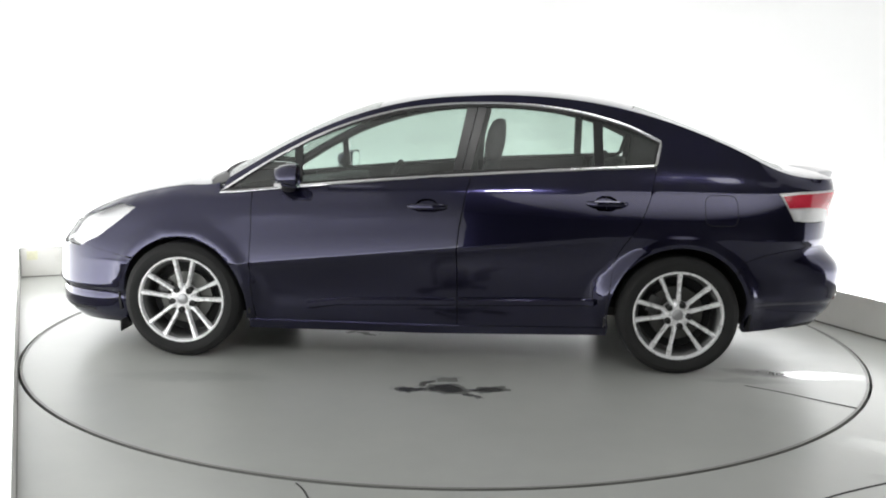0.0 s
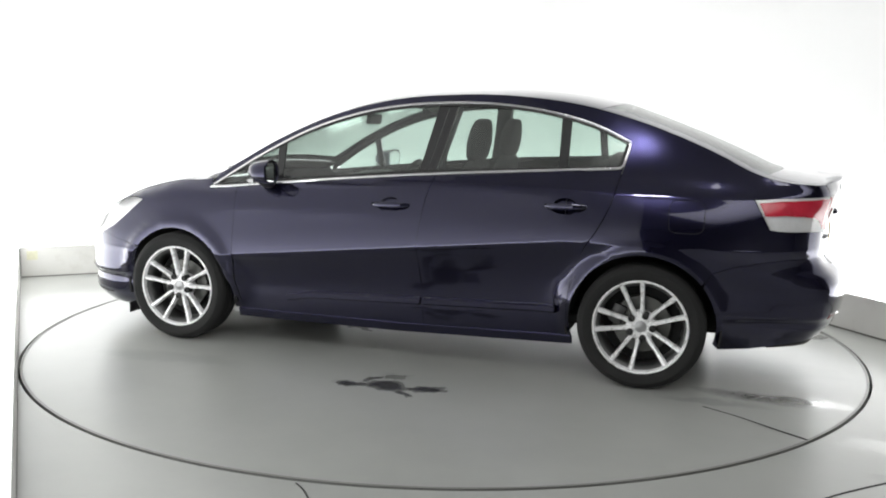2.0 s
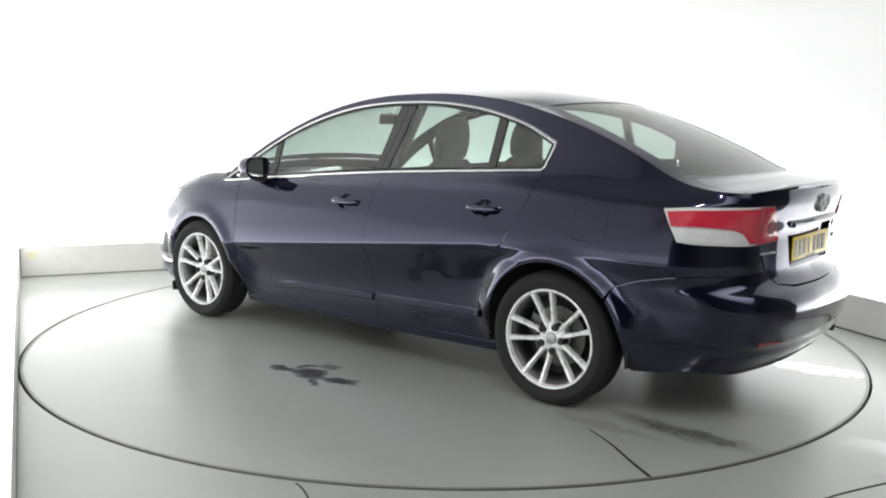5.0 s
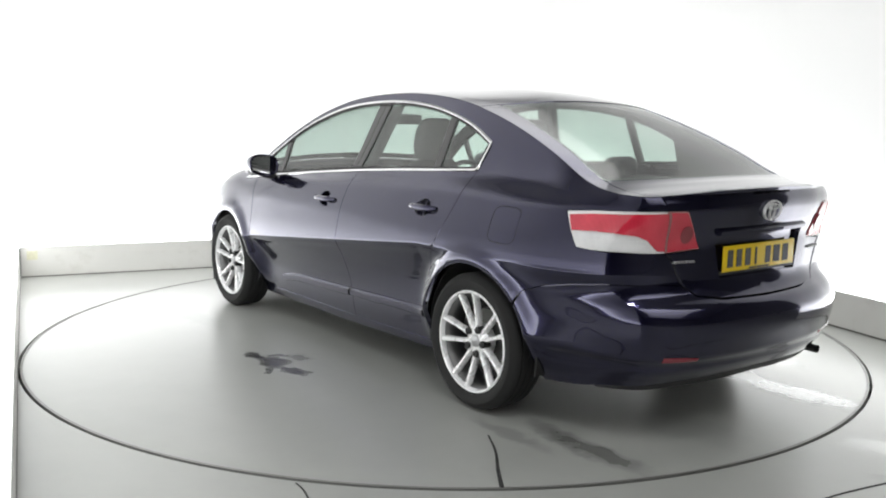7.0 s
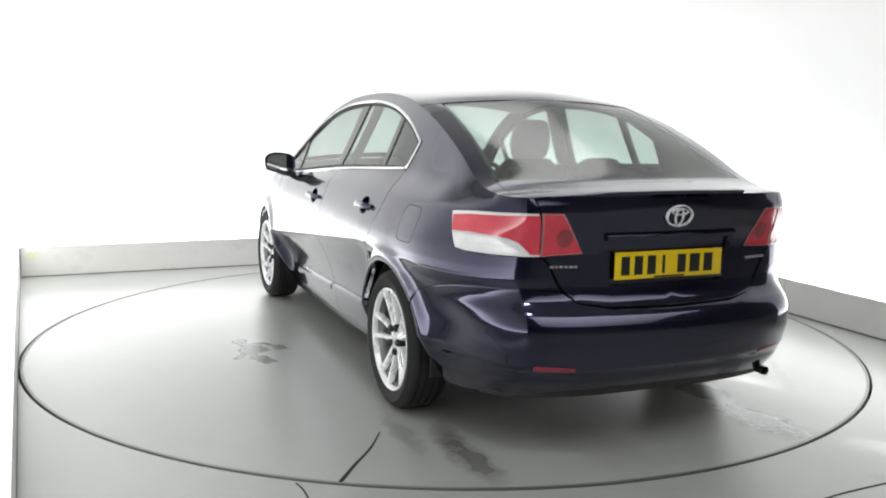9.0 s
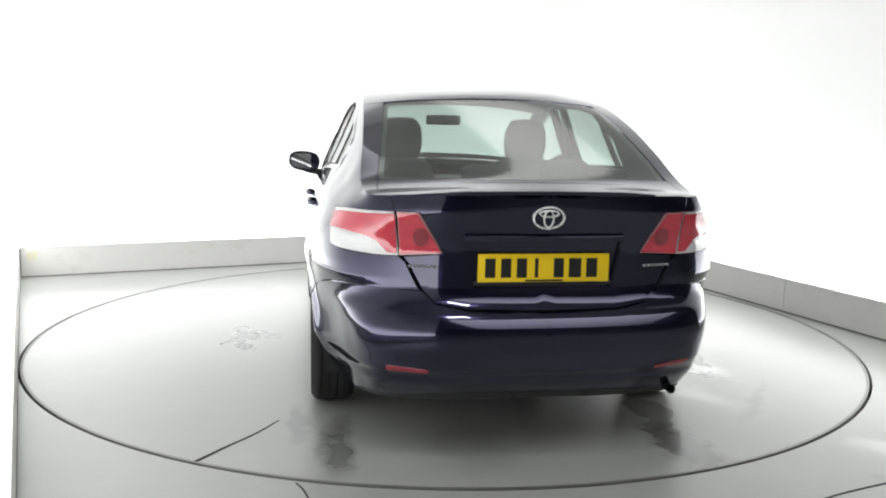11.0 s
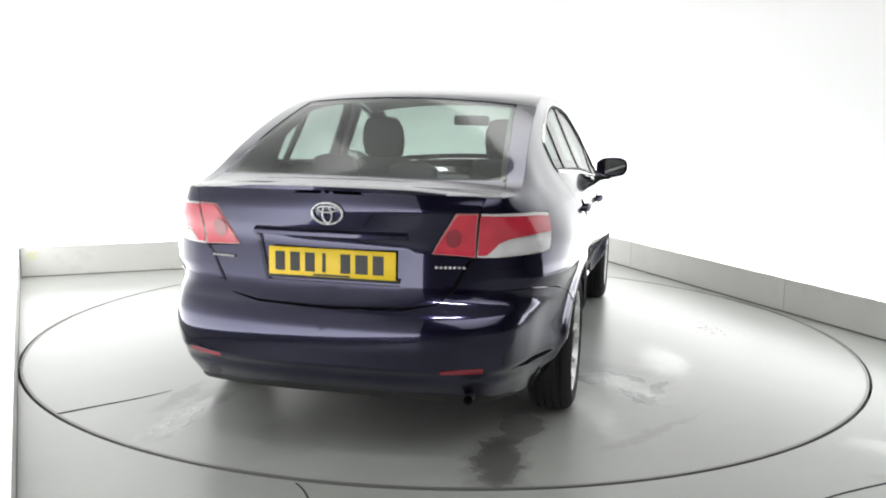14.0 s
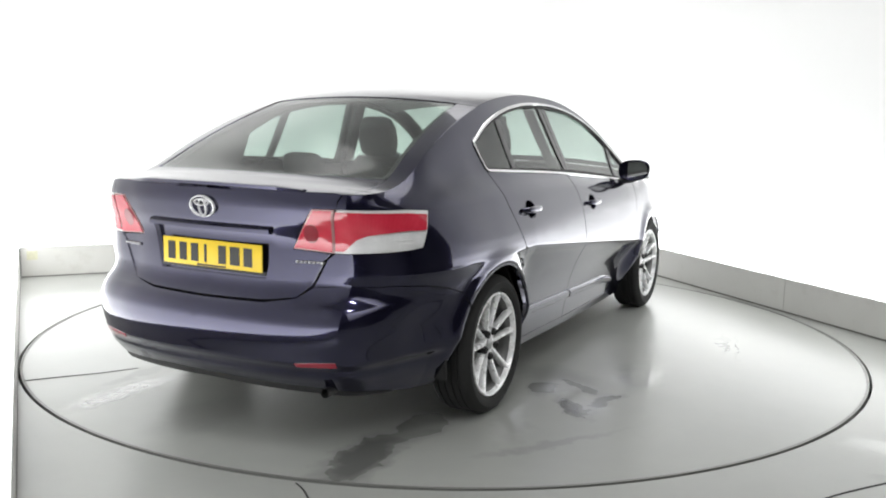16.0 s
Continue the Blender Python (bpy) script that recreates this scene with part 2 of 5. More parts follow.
def table_material():
    dark = [(-0.10, 1.24, 0.16, 0.10, 0, 1.0), (-0.30, 1.21, 0.14, 0.05, 8, 1.0), (0.07, 1.26, 0.14, 0.055, -5, 1.0), (0.02, 1.15, 0.07, 0.05, 40, 0.85), (-0.22, 1.31, 0.08, 0.035, -30, 0.85), (-0.09, 1.08, 0.12, 0.08, 20, 0.45),
            (-1.93, 0.73, 0.40, 0.085, -3, 0.52), (-1.66, 0.90, 0.30, 0.06, 0, 0.3), (-2.06, -0.70, 0.44, 0.14, 4, 0.72), (-1.66, -0.72, 0.30, 0.14, 0, 0.45),
            (-1.06, -1.22, 0.20, 0.075, 40, 0.72), (-0.88, -1.33, 0.18, 0.05, -20, 0.6), (-0.72, -1.15, 0.24, 0.07, 65, 0.6), (-0.62, -1.02, 0.36, 0.20, 70, 0.35),
            # the 1.9 by 0.85 oval is the car's shade, painted into the colour
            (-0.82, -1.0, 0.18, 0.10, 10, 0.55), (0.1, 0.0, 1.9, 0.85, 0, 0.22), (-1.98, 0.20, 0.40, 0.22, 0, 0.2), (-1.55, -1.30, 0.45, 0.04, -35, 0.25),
            (0.55, -1.62, 0.30, 0.025, 12, 0.35), (0.50, -1.70, 0.34, 0.015, 12, 0.3), (1.2, 1.2, 0.5, 0.12, 5, 0.2)]
    film = [(-1.95, 0.74, 0.42, 0.09, -3, 1.0), (-2.02, -0.71, 0.44, 0.12, 4, 0.45), (-0.38, -1.36, 0.36, 0.14, 10, 0.65), (-0.92, -1.18, 0.34, 0.14, 40, 0.6),
            (-1.4, -1.05, 0.4, 0.1, 20, 0.5)]
    return wet_floor("painted_turntable", dark, film)


M_FLOOR = floor_material()
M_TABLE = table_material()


# ---- mesh helpers ----
def mesh_object(name, verts, faces, mat, parent=None, label="", smooth=False):
    me = bpy.data.meshes.new(name)
    me.from_pydata([tuple(v) for v in verts], [], faces)
    me.update()
    if mat:
        me.materials.append(mat)
    if smooth:
        me.polygons.foreach_set("use_smooth", [True] * len(me.polygons))
    ob = new(name, me)
    if parent:
        ob.parent = parent
    if label:
        ob["label"] = label
    return ob


def part(name, bm, mat, parent=None, label="", smooth=True):
    bmesh.ops.recalc_face_normals(bm, faces=bm.faces)
    me = bpy.data.meshes.new(name)
    bm.to_mesh(me)
    bm.free()
    me.materials.append(mat)
    if smooth:
        me.polygons.foreach_set("use_smooth", [True] * len(me.polygons))
        me.set_sharp_from_angle(angle=radians(38))
    ob = new(name, me)
    if parent:
        ob.parent = parent
    if label:
        ob["label"] = label
    return ob


def box_bm(x0, x1, y0, y1, z0, z1, bevel=0.0, segments=2):
    bm = bmesh.new()
    bmesh.ops.create_cube(bm, size=1, matrix=Matrix.Translation(((x0 + x1) / 2, (y0 + y1) / 2, (z0 + z1) / 2)) @ Matrix.Diagonal((x1 - x0, y1 - y0, z1 - z0, 1)))
    if bevel:
        bmesh.ops.bevel(bm, geom=bm.edges[:], offset=bevel, segments=segments, affect="EDGES", profile=0.5)
    return bm


# ---- studio ----
U0, U1, V1, HEIGHT, PLINTH = -2.5, 2.53, 2.75, 4.6, 0.245
V_END, V_LEFT, HALL_U, HALL_V = -2.6, -4.3, 6.0, -9.0


def studio():
    shell = []
    # floor round the turntable, one sheet with a round hole
    R = TABLE_R + 0.008
    ring = [(R * math.cos(a), R * math.sin(a)) for a in np.linspace(0, 2 * math.pi, 193)[:-1]]
    out = []
    for x, y in ring:
        k = 12.5 / max(abs(x), abs(y))
        out.append((x * k, y * k))
    n = len(ring)
    verts = [(x, y, 0) for x, y in ring] + [(x, y, 0) for x, y in out] + [(x, y, -0.05) for x, y in ring]
    faces = [(i, n + i, n + (i + 1) % n, (i + 1) % n) for i in range(n)] + [(2 * n + i, i, (i + 1) % n, 2 * n + (i + 1) % n) for i in range(n)]
    fl = mesh_object("floor", verts, faces, M_FLOOR)
    shell.append(tagged(fl, "grey-green painted concrete studio floor with a worn sheen", "floor", kind="structure"))
    pit = mesh_object("pit", [(-2.6, -2.6, -0.06), (2.6, -2.6, -0.06), (2.6, 2.6, -0.06), (-2.6, 2.6, -0.06)], [(0, 1, 2, 3)], M_GAP)
    shell.append(tagged(pit, "dark pit under the turntable", "pit", kind="structure"))

    def wall(name, path, z0, z1, mat, label, out=0.12):
        """A wall of some thickness along a path of (u, v) corners, the inside to its left."""
        pts = [Vector(p) for p in path]
        nor = []
        for i, p in enumerate(pts):
            a = (p - pts[i - 1]).normalized() if i else (pts[1] - p).normalized()
            b = (pts[i + 1] - p).normalized() if i + 1 < len(pts) else a
            d = (a + b).normalized()
            nor.append(Vector((d.y, -d.x)) / max(0.3, d.dot(a)))
        v, f = [], []
        for p, m in zip(pts, nor):
            q = p + m * out
            v += [(p.x, p.y, z0), (p.x, p.y, z1), (q.x, q.y, z1), (q.x, q.y, z0)]
        for i in range(len(pts) - 1):
            for j in range(4):
                f.append((4 * i + j, 4 * i + (j + 1) % 4, 4 * i + 4 + (j + 1) % 4, 4 * i + 4 + j))
        f += [(0, 1, 2, 3), tuple(4 * (len(pts) - 1) + j for j in (3, 2, 1, 0))]
        ob = mesh_object(name, v, f, mat, smooth=False)
        bm = bmesh.new()
        bm.from_mesh(ob.data)
        bmesh.ops.recalc_face_normals(bm, faces=bm.faces)
        bm.to_mesh(ob.data)
        bm.free()
        ob.data.polygons.foreach_set("use_smooth", [True] * len(ob.data.polygons))
        ob.data.set_sharp_from_angle(angle=radians(30))
        ob.matrix_world = ROOM_M
        return tagged(ob, label, "wall", kind="structure")

    def arc(cx, cy, r, a0, a1, n=14):
        return [(cx + r * math.cos(radians(a)), cy + r * math.sin(radians(a))) for a in np.linspace(a0, a1, n)]

    # white upper walls with rounded corners, from the right side round the back to the left side
    r, r_wide = 0.08, 0.35
    left = [(U0, V1), (-2.47, 0.0), (-2.43, V_END), (-2.43, V_LEFT)]
    right = [(2.45, V_END), (2.53, 0.4), (2.595, V1)]
    path = right[:2] + arc(right[2][0] - r_wide, V1 - r_wide, r_wide, 0, 90) + arc(U0 + r, V1 - r, r, 90, 180) + left[1:]
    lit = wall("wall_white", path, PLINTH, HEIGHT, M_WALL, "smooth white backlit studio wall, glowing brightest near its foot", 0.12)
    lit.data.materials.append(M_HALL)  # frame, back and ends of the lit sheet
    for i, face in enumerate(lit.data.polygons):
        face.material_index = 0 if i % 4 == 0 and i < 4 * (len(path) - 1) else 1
    skirt = "low off-white painted skirting board along the studio wall"
    wall("plinth_right", [(u - 0.012, v - (0.012 if v == V1 else 0)) for u, v in right], 0.0, PLINTH - 0.003, M_PLINTH, skirt, 0.1)
    wall("plinth_back", [(right[2][0] - 0.014, V1 - 0.012), (U0 + 0.014, V1 - 0.012)], 0.0, PLINTH - 0.003, M_PLINTH, skirt, 0.1)
    wall("plinth_left", [(u + 0.006, v - (0.012 if v == V1 else 0)) for u, v in left], 0.0, PLINTH - 0.003, M_PLINTH, skirt, 0.1)
    # dark strip that paints the shadow line at the foot of the skirting, and the joints of its boards
    joint = "thin dark strip for the shadow line where skirting meets floor"
    wall("base_shade_right", [(u - 0.016, v - (0.016 if v == V1 else 0)) for u, v in right], 0.0005, 0.011, M_BASE_SHADE, joint, 0.012)
    wall("base_shade_back", [(right[2][0] - 0.018, V1 - 0.016), (U0 + 0.018, V1 - 0.016)], 0.0005, 0.008, M_BASE_SHADE, joint, 0.012)
    wall("base_shade_left", [(u + 0.010, v - (0.016 if v == V1 else 0)) for u, v in left], 0.0005, 0.008, M_BASE_SHADE, joint, 0.012)
    for v in (1.55, -0.35):
        seam = part("board_joint", box_bm(2.53, 2.56, v - 0.002, v + 0.002, 0.004, PLINTH - 0.005), M_SEAM)
        k = (v - 0.4) / (V1 - 0.4) * 0.065 if v > 0.4 else (v - 0.4) / 3.0 * 0.08
        seam.matrix_world = ROOM_M @ pose(k - 0.0135, 0, 0)
        tagged(seam, "narrow upright joint between two skirting boards", "joint", "skirting joints")
    mark = part("paint_mark", box_bm(U0 + 0.06, U0 + 0.14, V1 - 0.0155, V1 - 0.013, 0.14, 0.21, 0.001, 1), M_TAPE)
    mark.matrix_world = ROOM_M
    tagged(mark, "faded pale yellow paint mark on the skirting board", "paint mark")
    for way, r0 in (([(1.25, -2.60), (1.34, -2.51), (1.423, -2.453), (1.56, -2.38), (1.69, -2.319), (1.9, -2.24)], 0.006), ([(-0.54, -2.425), (-0.51, -2.47), (-0.475, -2.553), (-0.45, -2.75)], 0.004)):
        crack = part("floor_crack", tube(curve_pts([(x, y, 0.0005) for x, y in way], 16), r0, 5, squash=0.25), M_GAP)
        tagged(crack, "thin dark crack in the painted floor", "crack", "floor cracks")
    # the plain hall round the camera
    wall("wall_hall", [(U0 - 0.06, V_LEFT + 0.01), (-HALL_U, V_LEFT + 0.01), (-HALL_U, HALL_V), (HALL_U, HALL_V), (HALL_U, V_END + 0.01), (U1 + 0.13, V_END + 0.01)], 0.0, HEIGHT, M_HALL, "plain grey wall of the hall", 0.12)
    lid = mesh_object("ceiling", [(-6.2, -9.2, HEIGHT), (6.2, -9.2, HEIGHT), (6.2, 3.0, HEIGHT), (-6.2, 3.0, HEIGHT),
                                  (-6.2, -9.2, HEIGHT + 0.1), (6.2, -9.2, HEIGHT + 0.1), (6.2, 3.0, HEIGHT + 0.1), (-6.2, 3.0, HEIGHT + 0.1)],
                      [(0, 1, 2, 3), (4, 5, 6, 7), (0, 1, 5, 4), (1, 2, 6, 5), (2, 3, 7, 6), (3, 0, 4, 7)], M_CEIL)
    lid.matrix_world = ROOM_M
    tagged(lid, "plain white ceiling of the studio", "ceiling", kind="structure")


def turntable():
    n = 192
    R = TABLE_R - 0.008
    ring = [(R * math.cos(a), R * math.sin(a)) for a in np.linspace(0, 2 * math.pi, n + 1)[:-1]]
    bm = bmesh.new()
    top = bm.faces.new([bm.verts.new((x, y, 0)) for x, y in ring])
    ext = bmesh.ops.extrude_face_region(bm, geom=[top])
    bmesh.ops.translate(bm, verts=[v for v in ext["geom"] if isinstance(v, bmesh.types.BMVert)], vec=(0, 0, -0.04))
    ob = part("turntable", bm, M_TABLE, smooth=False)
    # steel edge of the disc and the joint of its cover plate
    ring_bm = lathe([(R - 0.012, 0.0), (R - 0.012, 0.0025), (R + 0.002, 0.0025), (R + 0.002, -0.03)], 192)
    part("edge_strip", moved(ring_bm, Matrix.Rotation(radians(90), 4, "X")), M_EDGE, ob, "worn steel edge strip", smooth=False)
    seam_way = curve_pts([(-2.07, 1.30, 0.001), (-1.93, 1.20, 0.001), (-1.78, 1.085, 0.001), (-1.62, 0.99, 0.001)], 14)
    part("plate_joint", tube(seam_way, [0.009 - 0.0055 * i / 13 for i in range(14)], 6, squash=0.25), M_GAP, ob)
    return tagged(ob, "round grey painted turntable flush with the floor, wet stains on it", "turntable")


# ---- the car's surfaces ----
def pchip(xs, ys, q):
    """Smooth monotone interpolation of ys over xs (rows), at the places q."""
    xs, ys, q = np.asarray(xs, float), np.asarray(ys, float), np.clip(np.asarray(q, float), xs[0], xs[-1])
    h = np.diff(xs)
    d = np.diff(ys) / h
    m = np.zeros(len(xs))
    for i in range(1, len(xs) - 1):
        if d[i - 1] * d[i] > 0:
            w1, w2 = 2 * h[i] + h[i - 1], h[i] + 2 * h[i - 1]
            m[i] = (w1 + w2) / (w1 / d[i - 1] + w2 / d[i])
    m[0], m[-1] = d[0], d[-1]
    k = np.clip(np.searchsorted(xs, q, side="right") - 1, 0, len(h) - 1)
    t = (q - xs[k]) / h[k]
    return (ys[k] * (1 + 2 * t) * (1 - t) ** 2 + h[k] * m[k] * t * (1 - t) ** 2 + ys[k + 1] * t * t * (3 - 2 * t) + h[k] * m[k + 1] * t * t * (t - 1))


def spline(xs, ys, q):
    """Smooth interpolation with slopes from the neighbours (Catmull-Rom over uneven steps)."""
    xs, ys, q = np.asarray(xs, float), np.asarray(ys, float), np.clip(np.asarray(q, float), xs[0], xs[-1])
    h = np.diff(xs)
    d = np.diff(ys) / h
    m = np.empty(len(xs))
    m[0], m[-1] = d[0], d[-1]
    m[1:-1] = (d[:-1] * h[1:] + d[1:] * h[:-1]) / (h[1:] + h[:-1])
    k = np.clip(np.searchsorted(xs, q, side="right") - 1, 0, len(h) - 1)
    t = (q - xs[k]) / h[k]
    return (ys[k] * (1 + 2 * t) * (1 - t) ** 2 + h[k] * m[k] * t * (1 - t) ** 2 + ys[k + 1] * t * t * (3 - 2 * t) + h[k] * m[k + 1] * t * t * (t - 1))


# stations from the nose round the left side to the tail: widest outline x, y; upper edge x, y, z; middle line x, z
OUTLINE = [(2.30, 0), (2.28, 0.25), (2.215, 0.50), (2.09, 0.68), (1.91, 0.80), (1.68, 0.865), (1.35, 0.90), (1.15, 0.906), (1.00, 0.908),
           (0.78, 0.91), (0.48, 0.91), (0.15, 0.91), (-0.27, 0.91), (-0.65, 0.91), (-1.0, 0.91), (-1.35, 0.905), (-1.65, 0.89), (-1.87, 0.862),
           (-2.075, 0.80), (-2.235, 0.68), (-2.32, 0.45), (-2.354, 0.22), (-2.36, 0)]
EDGE_X = [2.20, 2.18, 2.10, 1.97, 1.82, 1.64, 1.35, 1.15, 1.00, 0.78, 0.48, 0.15, -0.27, -0.65, -1.0, -1.35, -1.65, -1.845, -1.99, -2.135, -2.23, -2.275, -2.29]
EDGE_Y = [0, 0.25, 0.46, 0.60, 0.68, 0.735, 0.775, 0.79, 0.765, 0.72, 0.67, 0.635, 0.61, 0.61, 0.625, 0.645, 0.668, 0.685, 0.685, 0.655, 0.45, 0.22, 0]
EDGE_Z = [0.70, 0.70, 0.715, 0.765, 0.825, 0.885, 0.945, 0.965, 1.052, 1.182, 1.322, 1.418, 1.463, 1.458, 1.412, 1.316, 1.196, 1.100, 1.06, 1.05, 1.055, 1.062, 1.065]
MID_X = [2.20, 2.185, 2.14, 2.03, 1.88, 1.70, 1.45, 1.30, 1.08, 0.82, 0.50, 0.15, -0.27, -0.68, -1.08, -1.46, -1.76, -1.98, -2.09, -2.175, -2.24, -2.279, -2.29]
MID_Z = [0.70, 0.71, 0.745, 0.81, 0.875, 0.92, 0.972, 0.995, 1.105, 1.24, 1.385, 1.48, 1.518, 1.508, 1.458, 1.330, 1.210, 1.112, 1.09, 1.077, 1.067, 1.064, 1.065]
# where the side begins to roll in, and two heights on the way with their share of the way to the upper edge
ROLL = [(0.56, 0.62, 0.25, 0.67, 0.6)] * 3 + [(0.58, 0.69, 0.22, 0.735, 0.55), (0.62, 0.75, 0.2, 0.795, 0.55), (0.68, 0.81, 0.2, 0.855, 0.55),
        (0.72, 0.865, 0.2, 0.915, 0.55), (0.74, 0.88, 0.2, 0.925, 0.65), (0.78, 0.90, 0.2, 0.945, 0.55), (0.80, 0.915, 0.16, 0.965, 0.45),
        (0.80, 0.93, 0.13, 0.985, 0.38), (0.80, 0.94, 0.11, 1.012, 0.34), (0.80, 0.95, 0.10, 1.05, 0.33), (0.80, 0.955, 0.10, 1.073, 0.36),
        (0.80, 0.96, 0.12, 1.093, 0.43), (0.80, 0.965, 0.15, 1.105, 0.58), (0.82, 0.965, 0.18, 1.08, 0.66), (0.84, 0.965, 0.22, 1.04, 0.62),
        (0.88, 0.98, 0.25, 1.03, 0.62), (0.93, 1.0, 0.28, 1.03, 0.62), (0.97, 1.02, 0.3, 1.04, 0.65), (0.98, 1.03, 0.3, 1.047, 0.65), (0.98, 1.03, 0.3, 1.05, 0.65)]
N_ROW = len(OUTLINE)
WEIGHT_REAR = [0] * 16 + [0.0, 0.15, 0.45, 0.85, 1, 1, 1]
WEIGHT_FRONT = [1, 1, 1, 1, 0.9, 0.6] + [0] * 17
SIDE_OFF = ([0.10, 0.15, 0.20, 0.25, 0.30, 0.36, 0.42, 0.50, 0.58, 0.625, 0.64, 0.66, 0.72, 0.80, 0.95], [0.175, 0.155, 0.139, 0.127, 0.118, 0.110, 0.097, 0.068, 0.031, 0.0050, 0.0, 0.0016, 0.008, 0.018, 0.032])
REAR_OFF = ([0.10, 0.24, 0.30, 0.345, 0.42, 0.50, 0.54, 0.57, 0.60, 0.63, 0.66, 0.70, 0.84, 0.93, 1.0], [0.16, 0.12, 0.07, 0.034, 0.017, 0.002, 0.003, 0.014, 0.031, 0.066, 0.092, 0.106, 0.108, 0.088, 0.072])
FRONT_OFF = ([0.10, 0.15, 0.20, 0.26, 0.30, 0.33, 0.345, 0.37, 0.45, 0.60, 0.70], [0.16, 0.10, 0.045, 0.014, 0.012, 0.026, 0.020, 0.0, 0.006, 0.022, 0.045])
AXLES, HUB_Z = (1.35, -1.35), 0.32


def mirrored(col, sign):
    col = list(col)
    return [sign * v for v in col[2:0:-1]] + col + [sign * v for v in col[-2:-4:-1]]


_bx, _by = mirrored([p[0] for p in OUTLINE], 1), mirrored([p[1] for p in OUTLINE], -1)
_k = np.concatenate([[0], np.cumsum(np.hypot(np.diff(_bx), np.diff(_by)))])
_k -= _k[2]
U_END = float(_k[2 + N_ROW - 1])
_cols = {"ex": mirrored(EDGE_X, 1), "ey": mirrored(EDGE_Y, -1), "ez": mirrored(EDGE_Z, 1), "cx": mirrored(MID_X, 1), "cz": mirrored(MID_Z, 1),
         "wr": mirrored(WEIGHT_REAR, 1), "wf": mirrored(WEIGHT_FRONT, 1)}
for _i, _n in enumerate(("zs", "zc", "gc", "zb", "gb")):
    _cols[_n] = mirrored([r[_i] for r in ROLL], 1)
FINE = np.linspace(_k[0], _k[-1], 2400)
TAB = {"bx": spline(_k, _bx, FINE), "by": spline(_k, _by, FINE)}
for _n, _v in _cols.items():
    TAB[_n] = spline(_k, _v, FINE) if _n in ("ex", "ey", "ez", "cx", "cz") else pchip(_k, _v, FINE)


def soft_col(v, width):
    """Irons a column of the table a little, so that reflections run smoothly."""
    n = int(width / (FINE[1] - FINE[0])) | 1
    w = np.hanning(n + 2)[1:-1]
    pad = np.pad(v, n // 2, mode="edge")
    return np.convolve(pad, w / w.sum(), mode="valid")


for _n in TAB:
    TAB[_n] = soft_col(TAB[_n], 0.10)
_g = np.hypot(np.gradient(TAB["bx"]), np.gradient(TAB["by"]))
TAB["nx"], TAB["ny"] = -np.gradient(TAB["by"]) / _g, np.gradient(TAB["bx"]) / _g  # to be turned outwards
_s = np.sign(TAB["ny"][1200])
TAB["nx"], TAB["ny"] = TAB["nx"] * _s, TAB["ny"] * _s


def col(name, u):
    return np.interp(u, FINE, TAB[name])


def hermite3(z, z0, z1, z2, z3, g1, g2):
    """0 at z0, g1 at z1, g2 at z2, 1 at z3, smooth; all arrays."""
    h0, h1, h2 = z1 - z0, z2 - z1, np.maximum(z3 - z2, 1e-3)
    d0, d1, d2 = g1 / h0, (g2 - g1) / h1, (1 - g2) / h2
    m1, m2 = 2 * d0 * d1 / (d0 + d1), 2 * d1 * d2 / (d1 + d2)

    def seg(t, h, a, b, ma, mb):
        t = np.clip(t, 0, 1)
        return a * (1 + 2 * t) * (1 - t) ** 2 + h * ma * t * (1 - t) ** 2 + b * t * t * (3 - 2 * t) + h * mb * t * t * (t - 1)
    a = seg((z - z0) / h0, h0, 0.0, g1, 0.0, m1)
    b = seg((z - z1) / h1, h1, g1, g2, m1, m2)
    c = seg((z - z2) / h2, h2, g2, 1.0, m2, d2)
    return np.where(z < z1, a, np.where(z < z2, b, c))


def crease_rise(u, z):
    """How far the crease of the flank lies below its mean height; it climbs towards the tail."""
    return 0.10 * np.clip(col("bx", u), -0.95, 1.2) * np.clip((z - 0.34) / 0.2, 0, 1) * np.clip((1.0 - z) / 0.22, 0, 1)


def side(u, z, out=0.0):
    """The body side at the way u round the outline and the height z, for arrays."""
    u, z = np.asarray(u, float), np.asarray(z, float)
    wr, wf = col("wr", u), col("wf", u)
    # the crease of the flank rises towards the tail
    rise = crease_rise(u, z)
    off = (1 - wr - wf) * pchip(*SIDE_OFF, z + rise) + wr * pchip(*REAR_OFF, z) + wf * pchip(*FRONT_OFF, z)
    bx, by = col("bx", u), col("by", u)
    for ax in AXLES:  # flared wheel arches
        r = np.hypot(bx - ax, z - HUB_Z)
        reach = 0.085 + 0.15 * np.clip((bx - ax) * math.copysign(1, ax) / 0.25, 0, 1)  # full bumper ends beyond the wheels
        off = off * (1 - 0.8 * np.exp(-(np.maximum(r - 0.35, 0) / reach) ** 2) * (z + rise < 0.64) * np.clip((z - 0.20) / 0.22, 0, 1) * (1 - wr - wf))
        off = off - 0.017 * np.exp(-((r - 0.382) / 0.042) ** 2) * np.clip((z - 0.22) / 0.2, 0, 1)
    off = off + 0.012 * np.clip((0.392 - z) / 0.016, 0, 1) * np.clip((-1.72 - bx) / 0.12, 0, 1)  # lower fold of the rear bumper
    g = hermite3(z, col("zs", u), col("zc", u), col("zb", u), col("ez", u), col("gc", u), col("gb", u))
    x = (1 - g) * (bx - col("nx", u) * off) + g * col("ex", u) + out * col("nx", u)
    y = (1 - g) * (by - col("ny", u) * off) + g * col("ey", u) + out * col("ny", u)
    return np.stack([x, y, z + 0 * x], -1)


